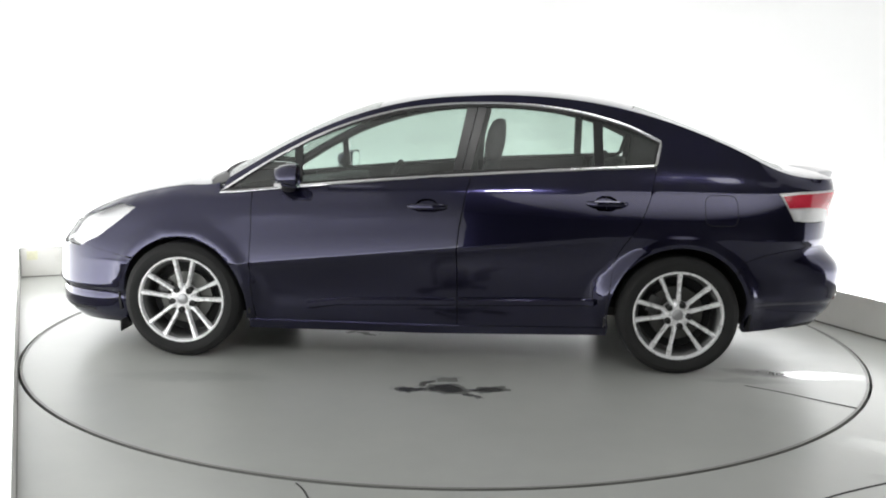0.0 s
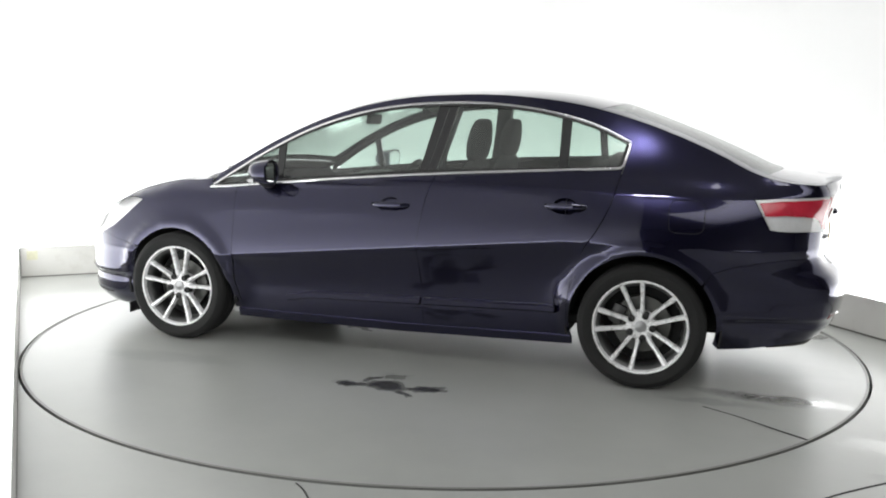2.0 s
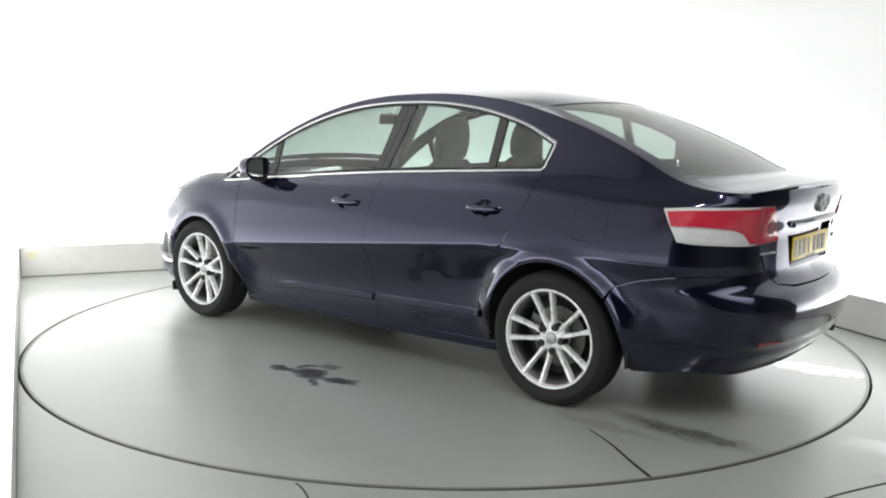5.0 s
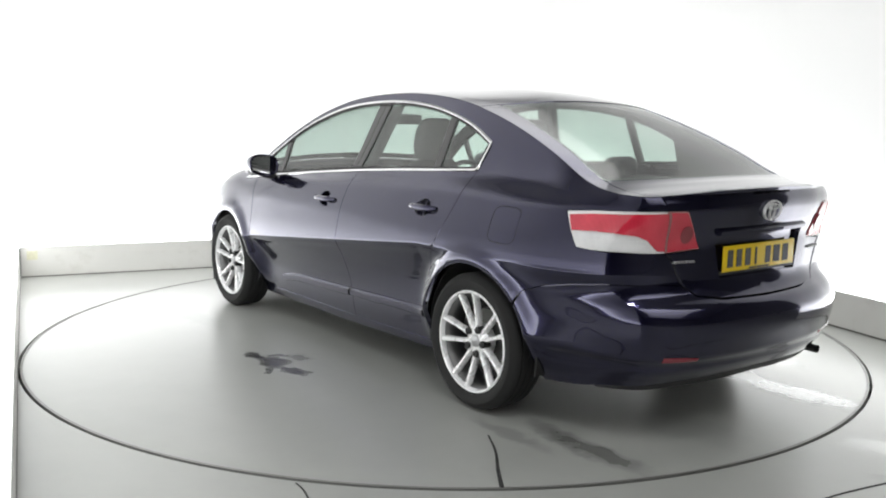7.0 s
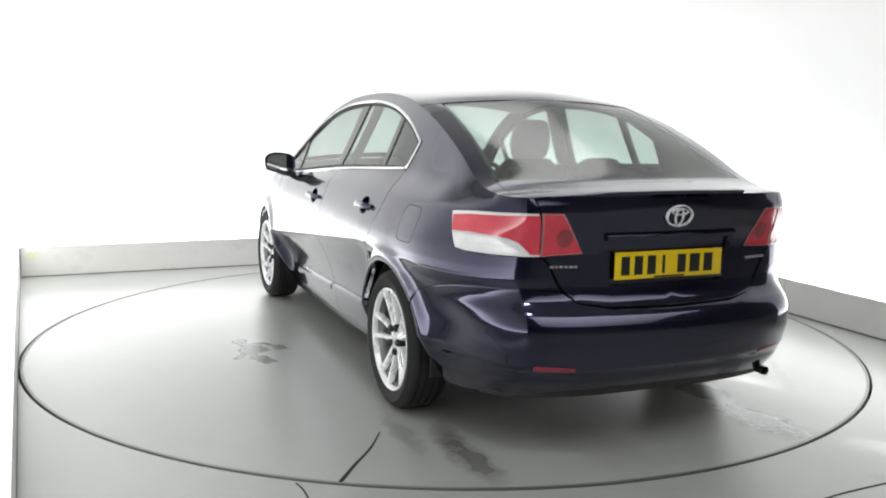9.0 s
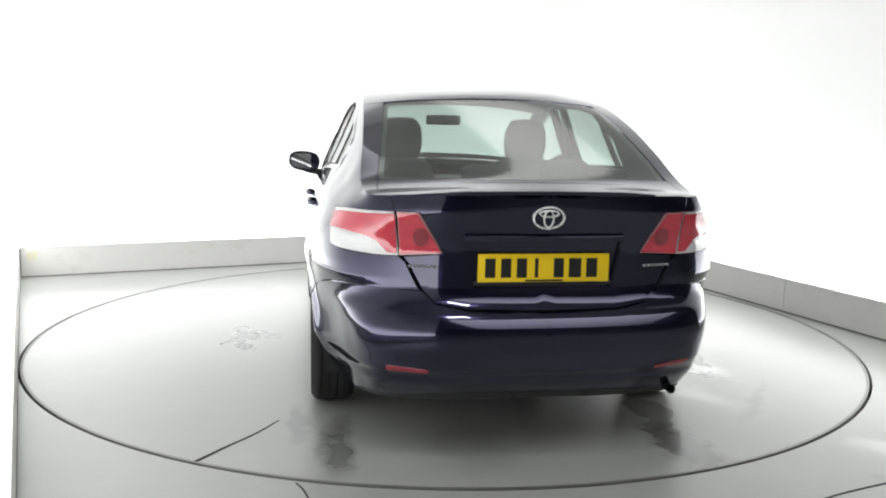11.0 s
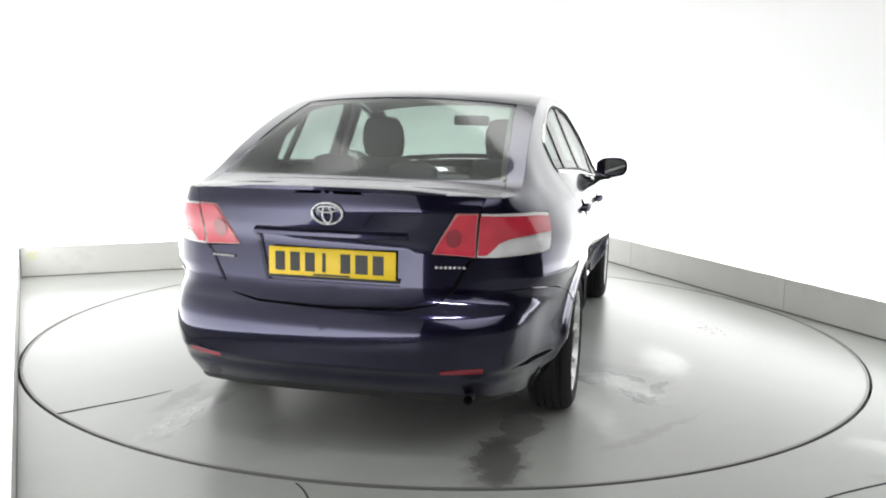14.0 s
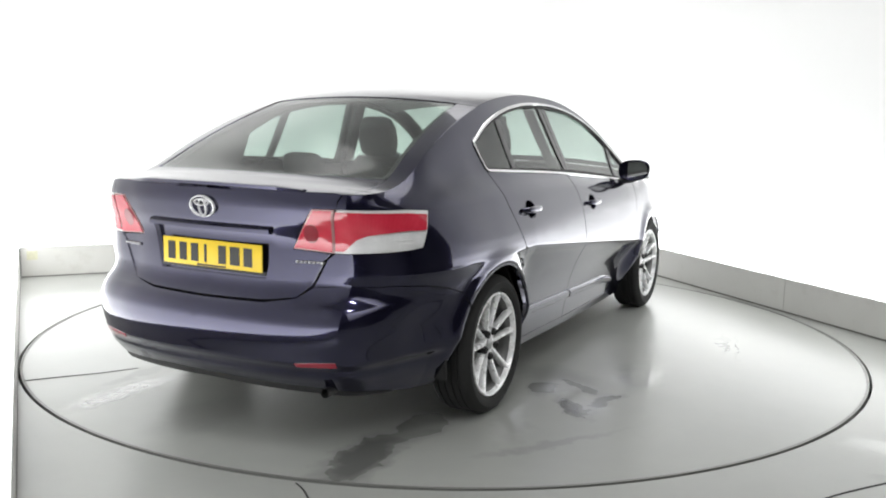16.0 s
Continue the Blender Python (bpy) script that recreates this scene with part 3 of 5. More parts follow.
def top(u, t, out=0.0):
    """The upper side: from the upper edge (t = 1) to the middle line (t = 0)."""
    u, t = np.asarray(u, float), np.asarray(t, float)
    f = 0.88 * t ** 2 + 0.12 * t ** 8
    ex, ey, ez, cx, cz = (col(n, u) for n in ("ex", "ey", "ez", "cx", "cz"))
    return np.stack([cx + (ex - cx) * f, ey * t, cz + (ez - cz) * f + out], -1)


_half = (FINE >= 0) & (FINE <= U_END)


def UX(x):
    """The way u at which the outline has this x."""
    return float(np.interp(-x, -TAB["bx"][_half], FINE[_half]))


def UR(y):
    """The way u at which the tail has this y."""
    m = _half & (TAB["bx"] < -1.6)
    return float(np.interp(-y, -TAB["by"][m], FINE[m]))


def UE(x):
    """The way u at which the upper edge has this x."""
    return float(np.interp(-x, -TAB["ex"][_half], FINE[_half]))


def inside(poly, pts):
    x, y = pts[:, 0], pts[:, 1]
    res = np.zeros(len(pts), bool)
    for (x0, y0), (x1, y1) in zip(poly, np.roll(poly, -1, axis=0)):
        if y0 != y1:
            res ^= ((y0 > y) != (y1 > y)) & (x < (x1 - x0) * (y - y0) / (y1 - y0) + x0)
    return res


def edge_dist(poly, pts):
    d = np.full(len(pts), 9.0)
    for a, b in zip(poly, np.roll(poly, -1, axis=0)):
        ab = b - a
        t = np.clip(((pts - a) @ ab) / max(ab @ ab, 1e-12), 0, 1)
        d = np.minimum(d, np.hypot(*(pts - a - t[:, None] * ab).T))
    return d


def dense(poly, step):
    out = []
    for a, b in zip(poly, poly[1:] + poly[:1]):
        n = max(1, int(math.hypot(b[0] - a[0], b[1] - a[1]) / step))
        out += [(a[0] + (b[0] - a[0]) * i / n, a[1] + (b[1] - a[1]) * i / n) for i in range(n)]
    return out


def patch(poly, surf, step=0.03, edge=0.02, thick=0.012, out=0.0, holes=()):
    """A sheet of the surface within an outline in its own two coordinates: vertices, normals, faces."""
    loop = np.array(dense(list(poly), edge))
    loops = [loop] + [np.array(dense(list(h), edge)) for h in holes]
    lo, hi = loop.min(0), loop.max(0)
    gx, gy = np.meshgrid(np.arange(lo[0] + step / 2, hi[0], step), np.arange(lo[1] + step / 2, hi[1], step))
    if surf is side and step < 0.04:  # rows that follow the crease, closer together along it
        fine = np.arange(0.600, 0.672, 0.008)
        fx, fy = np.meshgrid(gx[0], fine[(fine > lo[1] - 0.1) & (fine < hi[1] + 0.1)])
        far = np.abs(gy - 0.635) > 0.047
        gx, gy = np.concatenate([gx[far], fx.ravel()]), np.concatenate([gy[far], fy.ravel()])
        gy = gy - crease_rise(gx, gy)
    pts = np.stack([gx.ravel(), gy.ravel()], 1)
    if len(pts):
        ok = inside(loop, pts) & (edge_dist(loop, pts) > step * 0.35)
        for h in loops[1:]:
            ok &= ~inside(h, pts) & (edge_dist(h, pts) > step * 0.35)
        pts = pts[ok]
    allp, edges, first = [], [], 0
    for lp in loops:
        n = len(lp)
        allp.append(lp)
        edges += [(first + i, first + (i + 1) % n) for i in range(n)]
        first += n
    allp = np.concatenate(allp + [pts])
    res = delaunay_2d_cdt([Vector(p) for p in allp], edges, [], 1, 1e-6)
    uv = np.array([tuple(v) for v in res[0]])
    faces = [list(f) for f in res[2]]
    for h in loops[1:]:
        keep = ~inside(h, np.array([uv[f].mean(0) for f in faces]))
        faces = [f for f, k in zip(faces, keep) if k]
    e = 2e-3
    pos = surf(uv[:, 0], uv[:, 1], out)
    du = surf(uv[:, 0] + e, uv[:, 1]) - surf(uv[:, 0] - e, uv[:, 1])
    dv = surf(uv[:, 0], uv[:, 1] + e) - surf(uv[:, 0], uv[:, 1] - e)
    nor = np.cross(du, dv)
    nor /= np.maximum(np.linalg.norm(nor, axis=1), 1e-12)[:, None]
    ref = pos - np.array([0, 0, 0.62])
    ref[:, 0] *= 0.35
    if (np.einsum("ij,ij->i", nor, ref)).sum() < 0:
        nor = -nor
    # faces turned as the normals are
    f0 = faces[len(faces) // 2]
    a, b, c = pos[f0[0]], pos[f0[1]], pos[f0[2]]
    if np.dot(np.cross(b - a, c - a), nor[f0[0]]) < 0:
        faces = [f[::-1] for f in faces]
    if thick:
        count, order = {}, {}
        for f in faces:
            for p, q in zip(f, f[1:] + f[:1]):
                key = (min(p, q), max(p, q))
                count[key] = count.get(key, 0) + 1
                order[key] = (p, q)
        back = {}
        level = surf is side
        pos, nor = list(pos), list(nor)
        for key, n in count.items():
            if n != 1:
                continue
            p, q = order[key]
            if abs(pos[p][1]) < 1e-3 and abs(pos[q][1]) < 1e-3:
                continue
            for v in (p, q):
                if v not in back:
                    back[v] = len(pos)
                    way = np.array([nor[v][0], nor[v][1], 0.0]) if level else nor[v]
                    pos.append(pos[v] - thick * way / max(np.linalg.norm(way), 1e-6))
                    nor.append(nor[v])
            faces.append([q, p, back[p], back[q]])
        pos, nor = np.array(pos), np.array(nor)
    return pos, nor, faces


def flip(pos, nor, faces):
    s = np.array([1, -1, 1])
    return pos * s, nor * s, [f[::-1] for f in faces]


def sheet(name, pieces, mat, parent, label=""):
    """One object of one or more patches, with the surface's own normals."""
    verts, norms, faces = [], [], []
    for pos, nor, fs in pieces:
        k = len(verts)
        verts += [tuple(v) for v in pos]
        norms += [tuple(n) for n in nor]
        faces += [[k + i for i in f] for f in fs]
    ob = mesh_object(name, verts, faces, mat, parent, label, smooth=True)
    ob.data.normals_split_custom_set_from_vertices(norms)
    return ob


def both(name, pc, mat, parent, label=""):
    """Two objects, left and right."""
    return [sheet(name, [pc], mat, parent, label), sheet(name, [flip(*pc)], mat, parent, label)]


def whole(name, pcs, mat, parent, label=""):
    """One object out of the left half and its mirror image."""
    return sheet(name, pcs + [flip(*p) for p in pcs], mat, parent, label)


def band(loop, surf, width, height, closed=True, sink=0.004):
    """A raised moulding along a way on the surface: rounded strip of some width."""
    p = np.array(loop, float)
    n = len(p)
    if closed:
        t = np.roll(p, -1, axis=0) - np.roll(p, 1, axis=0)
    else:
        t = np.gradient(p, axis=0)
    t /= np.maximum(np.linalg.norm(t, axis=1), 1e-9)[:, None]
    m = np.stack([-t[:, 1], t[:, 0]], 1)
    prof = [(-0.5, -sink), (-0.5, height * 0.5), (-0.28, height), (0.28, height), (0.5, height * 0.5), (0.5, -sink)]
    rows = [surf(p[:, 0] + m[:, 0] * a * width, p[:, 1] + m[:, 1] * a * width, h) for a, h in prof]
    pos = np.concatenate(rows)
    k = len(prof)
    faces = []
    for i in range(n if closed else n - 1):
        j = (i + 1) % n
        for r in range(k - 1):
            faces.append([r * n + i, r * n + j, (r + 1) * n + j, (r + 1) * n + i])
    if not closed:
        faces += [[r * n for r in range(k)], [r * n + n - 1 for r in range(k)][::-1]]
    bm = bmesh.new()
    vs = [bm.verts.new(v) for v in pos]
    for f in faces:
        bm.faces.new([vs[i] for i in f])
    return bm


def mirror_bm(bm):
    b2 = bm.copy()
    bmesh.ops.scale(b2, verts=b2.verts, vec=(1, -1, 1))
    return b2


def pair(name, bm, mat, parent, label=""):
    b2 = mirror_bm(bm)
    return [part(name, bm, mat, parent, label), part(name, b2, mat, parent, label)]


def curve_pts(pts, n=40, closed=False):
    """A smooth way through some points."""
    p = np.array(pts, float)
    s = np.concatenate([[0], np.cumsum(np.linalg.norm(np.diff(p, axis=0), axis=1))])
    q = np.linspace(0, s[-1], n)
    return [tuple(v) for v in np.stack([spline(s, p[:, i], q) for i in range(p.shape[1])], 1)]


def arc_pts(ax, r, a0, a1, n=24):
    return [(UX(ax + r * math.cos(radians(a))), HUB_Z + r * math.sin(radians(a))) for a in np.linspace(a0, a1, n)]


# ---- the car ----
DLO_TOP = [(1.135, 0.920), (0.86, 1.098), (0.54, 1.265), (0.20, 1.371), (-0.265, 1.421), (-0.572, 1.412), (-0.88, 1.365), (-1.095, 1.300), (-1.238, 1.232)]
BELT = [(1.135, 0.916), (0.689, 0.962), (-0.276, 1.046), (-1.222, 1.105)]


def top_z(x):
    p = sorted(DLO_TOP)
    return float(spline([a for a, _ in p], [b for _, b in p], x))


def belt_z(x):
    p = sorted(BELT)
    return float(pchip([a for a, _ in p], [b for _, b in p], x))


def edge_line(u0, u1, n=60, drop=0.002):
    return [(u, float(col("ez", u)) - drop) for u in np.linspace(u0, u1, n)]


def ellipse_hole(x, z, rx, rz, n=28, p=2.6):
    pts = []
    for a in np.linspace(0, 2 * math.pi, n + 1)[:-1]:
        c, s = math.cos(a), math.sin(a)
        pts.append((UX(x + rx * math.copysign(abs(c) ** (2 / p), c)), z + rz * math.copysign(abs(s) ** (2 / p), s)))
    return pts


def tube(path, radius, n=10, caps=True, squash=1.0):
    """A round bar along a way in space."""
    p = [Vector(v) for v in path]
    bm = bmesh.new()
    rings = []
    for i, q in enumerate(p):
        d = (p[min(i + 1, len(p) - 1)] - p[max(i - 1, 0)]).normalized()
        a = d.cross(Vector((0, 0, 1)))
        a = a.normalized() if a.length > 1e-4 else Vector((1, 0, 0))
        b = d.cross(a).normalized()
        r = radius[i] if isinstance(radius, (list, tuple)) else radius
        rings.append([bm.verts.new(q + (a * math.cos(w) + b * math.sin(w) * squash) * r) for w in np.linspace(0, 2 * math.pi, n + 1)[:-1]])
    for r0, r1 in zip(rings, rings[1:]):
        for i in range(n):
            bm.faces.new((r0[i], r0[(i + 1) % n], r1[(i + 1) % n], r1[i]))
    if caps:
        bm.faces.new(rings[0][::-1])
        bm.faces.new(rings[-1])
    return bm


def lathe(profile, n=64, closed=False):
    """Turns a profile of (radius, y) round the y axis."""
    bm = bmesh.new()
    rings = []
    for r, y in profile:
        rings.append([bm.verts.new((r * math.cos(a), y, r * math.sin(a))) for a in np.linspace(0, 2 * math.pi, n + 1)[:-1]])
    pairs = list(zip(rings, rings[1:])) + ([(rings[-1], rings[0])] if closed else [])
    for r0, r1 in pairs:
        for i in range(n):
            bm.faces.new((r0[i], r0[(i + 1) % n], r1[(i + 1) % n], r1[i]))
    return bm


def join(bms):
    out = bmesh.new()
    for b in bms:
        me = bpy.data.meshes.new("tmp")
        b.to_mesh(me)
        b.free()
        out.from_mesh(me)
        bpy.data.meshes.remove(me)
    return out


def moved(bm, m):
    bmesh.ops.transform(bm, matrix=m, verts=bm.verts)
    return bm


def loft(sections, caps=True):
    bm = bmesh.new()
    rings = [[bm.verts.new(p) for p in s] for s in sections]
    n = len(rings[0])
    for r0, r1 in zip(rings, rings[1:]):
        for i in range(n):
            bm.faces.new((r0[i], r0[(i + 1) % n], r1[(i + 1) % n], r1[i]))
    if caps:
        bm.faces.new(rings[0][::-1])
        bm.faces.new(rings[-1])
    return bm


def superellipse(cx, cy, rx, ry, p=2.6, n=28):
    pts = []
    for a in np.linspace(0, 2 * math.pi, n + 1)[:-1]:
        c, s = math.cos(a), math.sin(a)
        pts.append((cx + rx * math.copysign(abs(c) ** (2 / p), c), cy + ry * math.copysign(abs(s) ** (2 / p), s)))
    return pts


def wheel(car_ob, x, y_sign, phase=90):
    """Empty at the hub, its outside towards +y; tyre, rim, disc and nuts under it."""
    hub = new("wheel")
    hub.parent = car_ob
    hub.matrix_local = pose(x, 0.79 * y_sign, HUB_Z, 0, 0 if y_sign > 0 else 0, 0 if y_sign > 0 else 180)
    R, w = HUB_Z, 0.098
    prof = [(0.232, -w * 0.86), (0.262, -w), (0.288, -w * 0.99), (0.306, -w * 0.9), (0.316, -w * 0.76)]
    for g in (-0.052, -0.018, 0.018, 0.052):
        prof += [(R, g - 0.012), (R, g - 0.004), (R - 0.007, g - 0.003), (R - 0.007, g + 0.003), (R, g + 0.004)]
    prof += [(R, 0.064), (0.316, w * 0.76), (0.306, w * 0.9), (0.290, w * 0.985), (0.287, w * 1.02), (0.268, w * 1.02), (0.264, w), (0.248, w * 0.95), (0.236, w * 0.84), (0.226, w * 0.8)]
    part("tyre", lathe(prof, 96), M_TYRE, hub)
    # rim: lip, barrel
    rim = [lathe([(0.2385, 0.080), (0.240, 0.087), (0.236, 0.091), (0.230, 0.090), (0.2265, 0.082), (0.2245, 0.074), (0.2235, 0.066)], 80)]
    part("rim_barrel", lathe([(0.2235, 0.0665), (0.2165, 0.060), (0.212, 0.052), (0.207, 0.045), (0.203, 0.0), (0.206, -0.08), (0.215, -0.085)], 64), M_BARREL, hub)
    # five pairs of spokes
    for i in range(5):
        for s in (-1, 1):
            a0, a1 = radians(phase + 72 * i + s * 14), radians(phase + 72 * i + s * 13.4)
            secs = []
            for k in np.linspace(0, 1, 7):
                r = 0.036 + (0.226 - 0.036) * k
                a = a0 + (a1 - a0) * k + s * radians(4) * (1 - k) ** 2.2
                wd = 0.0150 - 0.0045 * math.sin(k * math.pi) - 0.001 * k
                yf = 0.058 + 0.026 * k ** 1.6
                th = 0.030
                c, sn = math.cos(a), math.sin(a)
                t = (-sn, c)
                sec = []
                for o, yy in ((-1, yf - th), (-1, yf - 0.010), (-0.55, yf), (0.55, yf), (1, yf - 0.010), (1, yf - th)):
                    sec.append((r * c + t[0] * o * wd, yy, r * sn + t[1] * o * wd))
                secs.append(sec)
            rim.append(loft(secs))
    rim.append(lathe([(0.0, 0.056), (0.040, 0.058), (0.062, 0.053), (0.074, 0.040), (0.076, 0.0)], 40))
    part("rim", join(rim), M_ALLOY, hub, "silver alloy rim with five pairs of spokes")
    part("centre_cap", lathe([(0.0, 0.066), (0.022, 0.065), (0.029, 0.061), (0.031, 0.05)], 32), M_CAP, hub)
    for i in range(5):
        a = radians(phase - 36 + 72 * i)
        nut = moved(lathe([(0.0, 0.070), (0.007, 0.071), (0.010, 0.076), (0.0170, 0.072), (0.0185, 0.03)], 14), Matrix.Translation((0.060 * math.cos(a), 0.0, 0.060 * math.sin(a))))
        part("wheel_nut", nut, M_NUT, hub)
    part("brake_disc", lathe([(0.05, -0.01), (0.145, -0.01), (0.148, -0.014), (0.148, -0.03), (0.145, -0.034), (0.05, -0.034)], 48), M_DISC, hub)
    cal = moved(box_bm(-0.05, 0.05, -0.045, 0.012, 0.095, 0.165, 0.012), Matrix.Rotation(radians(70), 4, "Y"))
    part("brake_caliper", cal, M_DARKMETAL, hub)
    part("wheel_hub", lathe([(0.20, -0.05), (0.05, -0.05), (0.05, 0.03), (0.0, 0.03)], 32), M_BLACK, hub)


def seat(car_ob, x, y):
    """A front seat: cushion, backrest, headrest."""
    s = new("front_seat")
    s.parent = car_ob
    s.matrix_local = pose(x, y, 0)
    back = []
    for z, d, w, h in ((0.42, 0.0, 0.24, 0.09), (0.60, -0.035, 0.255, 0.085), (0.80, -0.085, 0.25, 0.075), (0.98, -0.135, 0.215, 0.06), (1.07, -0.165, 0.175, 0.045), (1.10, -0.172, 0.14, 0.025)):
        back.append([(px, py, z) for px, py in superellipse(d, 0, h, w, 3.2)])
    part("backrest", loft(back), M_SEAT, s)
    head = []
    for z, d, w, h in ((1.095, -0.165, 0.085, 0.03), (1.12, -0.168, 0.115, 0.05), (1.19, -0.178, 0.128, 0.058), (1.27, -0.19, 0.12, 0.052), (1.32, -0.20, 0.095, 0.038), (1.335, -0.203, 0.06, 0.02)):
        head.append([(px, py, z) for px, py in superellipse(d, 0, h, w, 2.8)])
    part("headrest", loft(head), M_SEAT, s)
    cush = []
    for xx, z0, z1, w in ((-0.08, 0.36, 0.46, 0.25), (0.15, 0.34, 0.47, 0.265), (0.40, 0.34, 0.49, 0.26), (0.47, 0.36, 0.47, 0.24)):
        cush.append([(xx, py, pz) for py, pz in superellipse(0, (z0 + z1) / 2, w, (z1 - z0) / 2, 3.0)])
    part("cushion", loft(cush), M_SEAT, s)
    return s


def number_bars(parent, z0, z1, x):
    """Unreadable-by-choice characters of the plate as plain upright bars."""
    ys = [0.212, 0.150, 0.088, 0.030, -0.058, -0.123, -0.190]
    ws = [0.040, 0.040, 0.040, 0.014, 0.040, 0.050, 0.044]
    for y, w in zip(ys, ws):
        part("character_bar", box_bm(x - 0.002, x, y - w / 2, y + w / 2, z0, z1, 0.0008, 1), M_BLACK_PAINT, parent)


def build_car():
    car_ob = tagged(new("car"), "dark navy blue metallic four-door saloon car standing on the turntable", "car")
    X = UX

    # --- body panels ---
    r_f, r_r = 0.352, 0.37
    # front wing
    poly = [(X(0.962), 0.205), (X(0.962), 0.55), (X(0.955), 0.75), (X(0.955), belt_z(0.955) - 0.004), (X(1.13), 0.912)] + edge_line(X(1.15), X(1.92), 24)
    poly += [(X(2.0), 0.765), (X(1.90), 0.795), (X(1.75), 0.838), (X(1.622), 0.822), (X(1.735), 0.735), (X(1.855), 0.648), (X(1.95), 0.607)]
    poly += [(X(1.80), 0.575)] + arc_pts(1.35, r_f, 41, 199)
    wings = both("front_wing", patch(poly, side), M_PAINT, car_ob)
    # front door
    h = ellipse_hole(0.0, 0.868, 0.062, 0.044, p=2.1)
    cut_b = [(-0.166, 0.205), (-0.164, 0.45), (-0.160, 0.637), (-0.172, 0.76), (-0.200, 0.93)]
    poly = [(X(0.956), 0.205), (X(0.956), 0.55), (X(0.949), 0.75), (X(0.949), belt_z(0.949) - 0.004)]
    poly += [(X(x), belt_z(x) - 0.004) for x in np.linspace(0.9, -0.2, 12)] + [(X(-0.228), belt_z(-0.228) - 0.004)] + [(X(a), b) for a, b in cut_b[::-1]]
    fdoors = both("front_door", patch(poly, side, holes=[h], thick=0.028), M_PAINT, car_ob)
    # rear door
    h2 = ellipse_hole(-0.945, 0.905, 0.062, 0.044, p=2.1)
    cut_q = [(-1.216, 1.095), (-1.20, 1.03), (-1.172, 0.92), (-1.12, 0.806), (-1.05, 0.697), (-1.008, 0.615), (-0.988, 0.50), (-0.972, 0.36), (-0.968, 0.225)]
    cut_q = curve_pts(cut_q, 26)
    poly = [(X(a - 0.006), b) for a, b in cut_b] + [(X(-0.234), belt_z(-0.234) - 0.004)]
    poly += [(X(x), belt_z(x) - 0.004) for x in np.linspace(-0.3, -1.18, 10)] + [(X(a + 0.003), b) for a, b in cut_q]
    rdoors = both("rear_door", patch(poly, side, holes=[h2], thick=0.028), M_PAINT, car_ob)
    # side frame with rear quarter
    uR = UR
    poly = edge_line(X(1.10), UE(-2.02), 90) + [(uR(u), float(col("ez", uR(u))) - 0.003) for u in (0.66, 0.605)]
    poly += [(uR(0.603), 0.994), (uR(0.70), 0.992), (X(-2.0), 0.986), (X(-1.862), 0.977), (X(-1.94), 0.832), (X(-2.06), 0.82), (uR(0.60), 0.818), (uR(0.567), 0.796), (uR(0.515), 0.70)]
    seam = [(uR(0.505), 0.684), (uR(0.62), 0.690), (X(-2.06), 0.690), (X(-1.92), 0.676), (X(-1.78), 0.650), (X(-1.68), 0.615)]
    poly += [(u, z + 0.003) for u, z in seam] + arc_pts(-1.35, r_r, 140, -16, 34)
    poly += [(X(-0.972), 0.23)] + [(X(a - 0.003), b) for a, b in cut_q[::-1]]
    poly += [(X(-1.222), 1.1)] + [(X(a), b) for a, b in curve_pts(DLO_TOP, 60)[::-1]] + [(X(1.13), 0.93)]
    frame_pc = patch(poly, side, step=0.02)
    tu0, tu1 = UE(1.09), UE(0.30)
    strip_a = patch([(tu0, 0.94), (tu1, 0.94), (tu1, 0.998), (tu0, 0.998)], top, edge=0.03)
    tu2, tu3 = UE(-1.075), UE(-1.86)
    strip_c = patch([(tu2, 0.85), (tu3, 0.905), (UE(-2.1), 0.930), (UR(0.60), 0.935), (UR(0.60), 0.998), (tu2, 0.998)], top, step=0.02, edge=0.02)
    for s, fl in ((1, lambda p: p), (-1, lambda p: flip(*p))):
        sheet("side_frame", [fl(frame_pc), fl(strip_a), fl(strip_c)], M_PAINT, car_ob)
    # sills
    poly = [(X(1.0), 0.15), (X(1.0), 0.199), (X(0.0), 0.199), (X(-0.99), 0.219), (X(-0.99), 0.175), (X(0.0), 0.15)]
    both("sill", patch(poly, side, thick=0.03), M_PAINT, car_ob)
    # rear bumper
    poly = [(U_END, 0.300), (U_END, 0.613), (uR(0.3), 0.618), (uR(0.44), 0.640)] + [(u, z - 0.002) for u, z in seam] + arc_pts(-1.35, r_r, 143, 192, 12)
    poly += [(X(-1.74), 0.215), (X(-1.9), 0.225), (X(-2.06), 0.25), (uR(0.5), 0.285), (uR(0.25), 0.297)]
    whole("rear_bumper", [patch(poly, side, step=0.018, thick=0.03)], M_PAINT, car_ob)
    poly = [(U_END, 0.262), (U_END, 0.296), (uR(0.25), 0.293), (uR(0.5), 0.281), (X(-2.06), 0.246), (X(-2.0), 0.235), (uR(0.55), 0.25)]
    whole("bumper_valance", [patch(poly, side, thick=0.03)], M_PLASTIC, car_ob, "black plastic lower bumper edge")
    # front bumper and grille
    poly = [(0.0, 0.16), (0.0, 0.572), (X(2.13), 0.578), (X(2.0), 0.580), (X(1.95), 0.602), (X(1.80), 0.571)] + arc_pts(1.35, r_f, 38, -16, 16) + [(X(1.72), 0.155), (X(2.1), 0.155)]
    whole("front_bumper", [patch(poly, side, thick=0.03)], M_PAINT, car_ob)
    poly = [(0.0, 0.578), (0.0, 0.69), (X(2.16), 0.69), (X(2.125), 0.60), (X(2.13), 0.583)]
    whole("grille", [patch(poly, side)], M_PLASTIC, car_ob, "dark radiator grille")
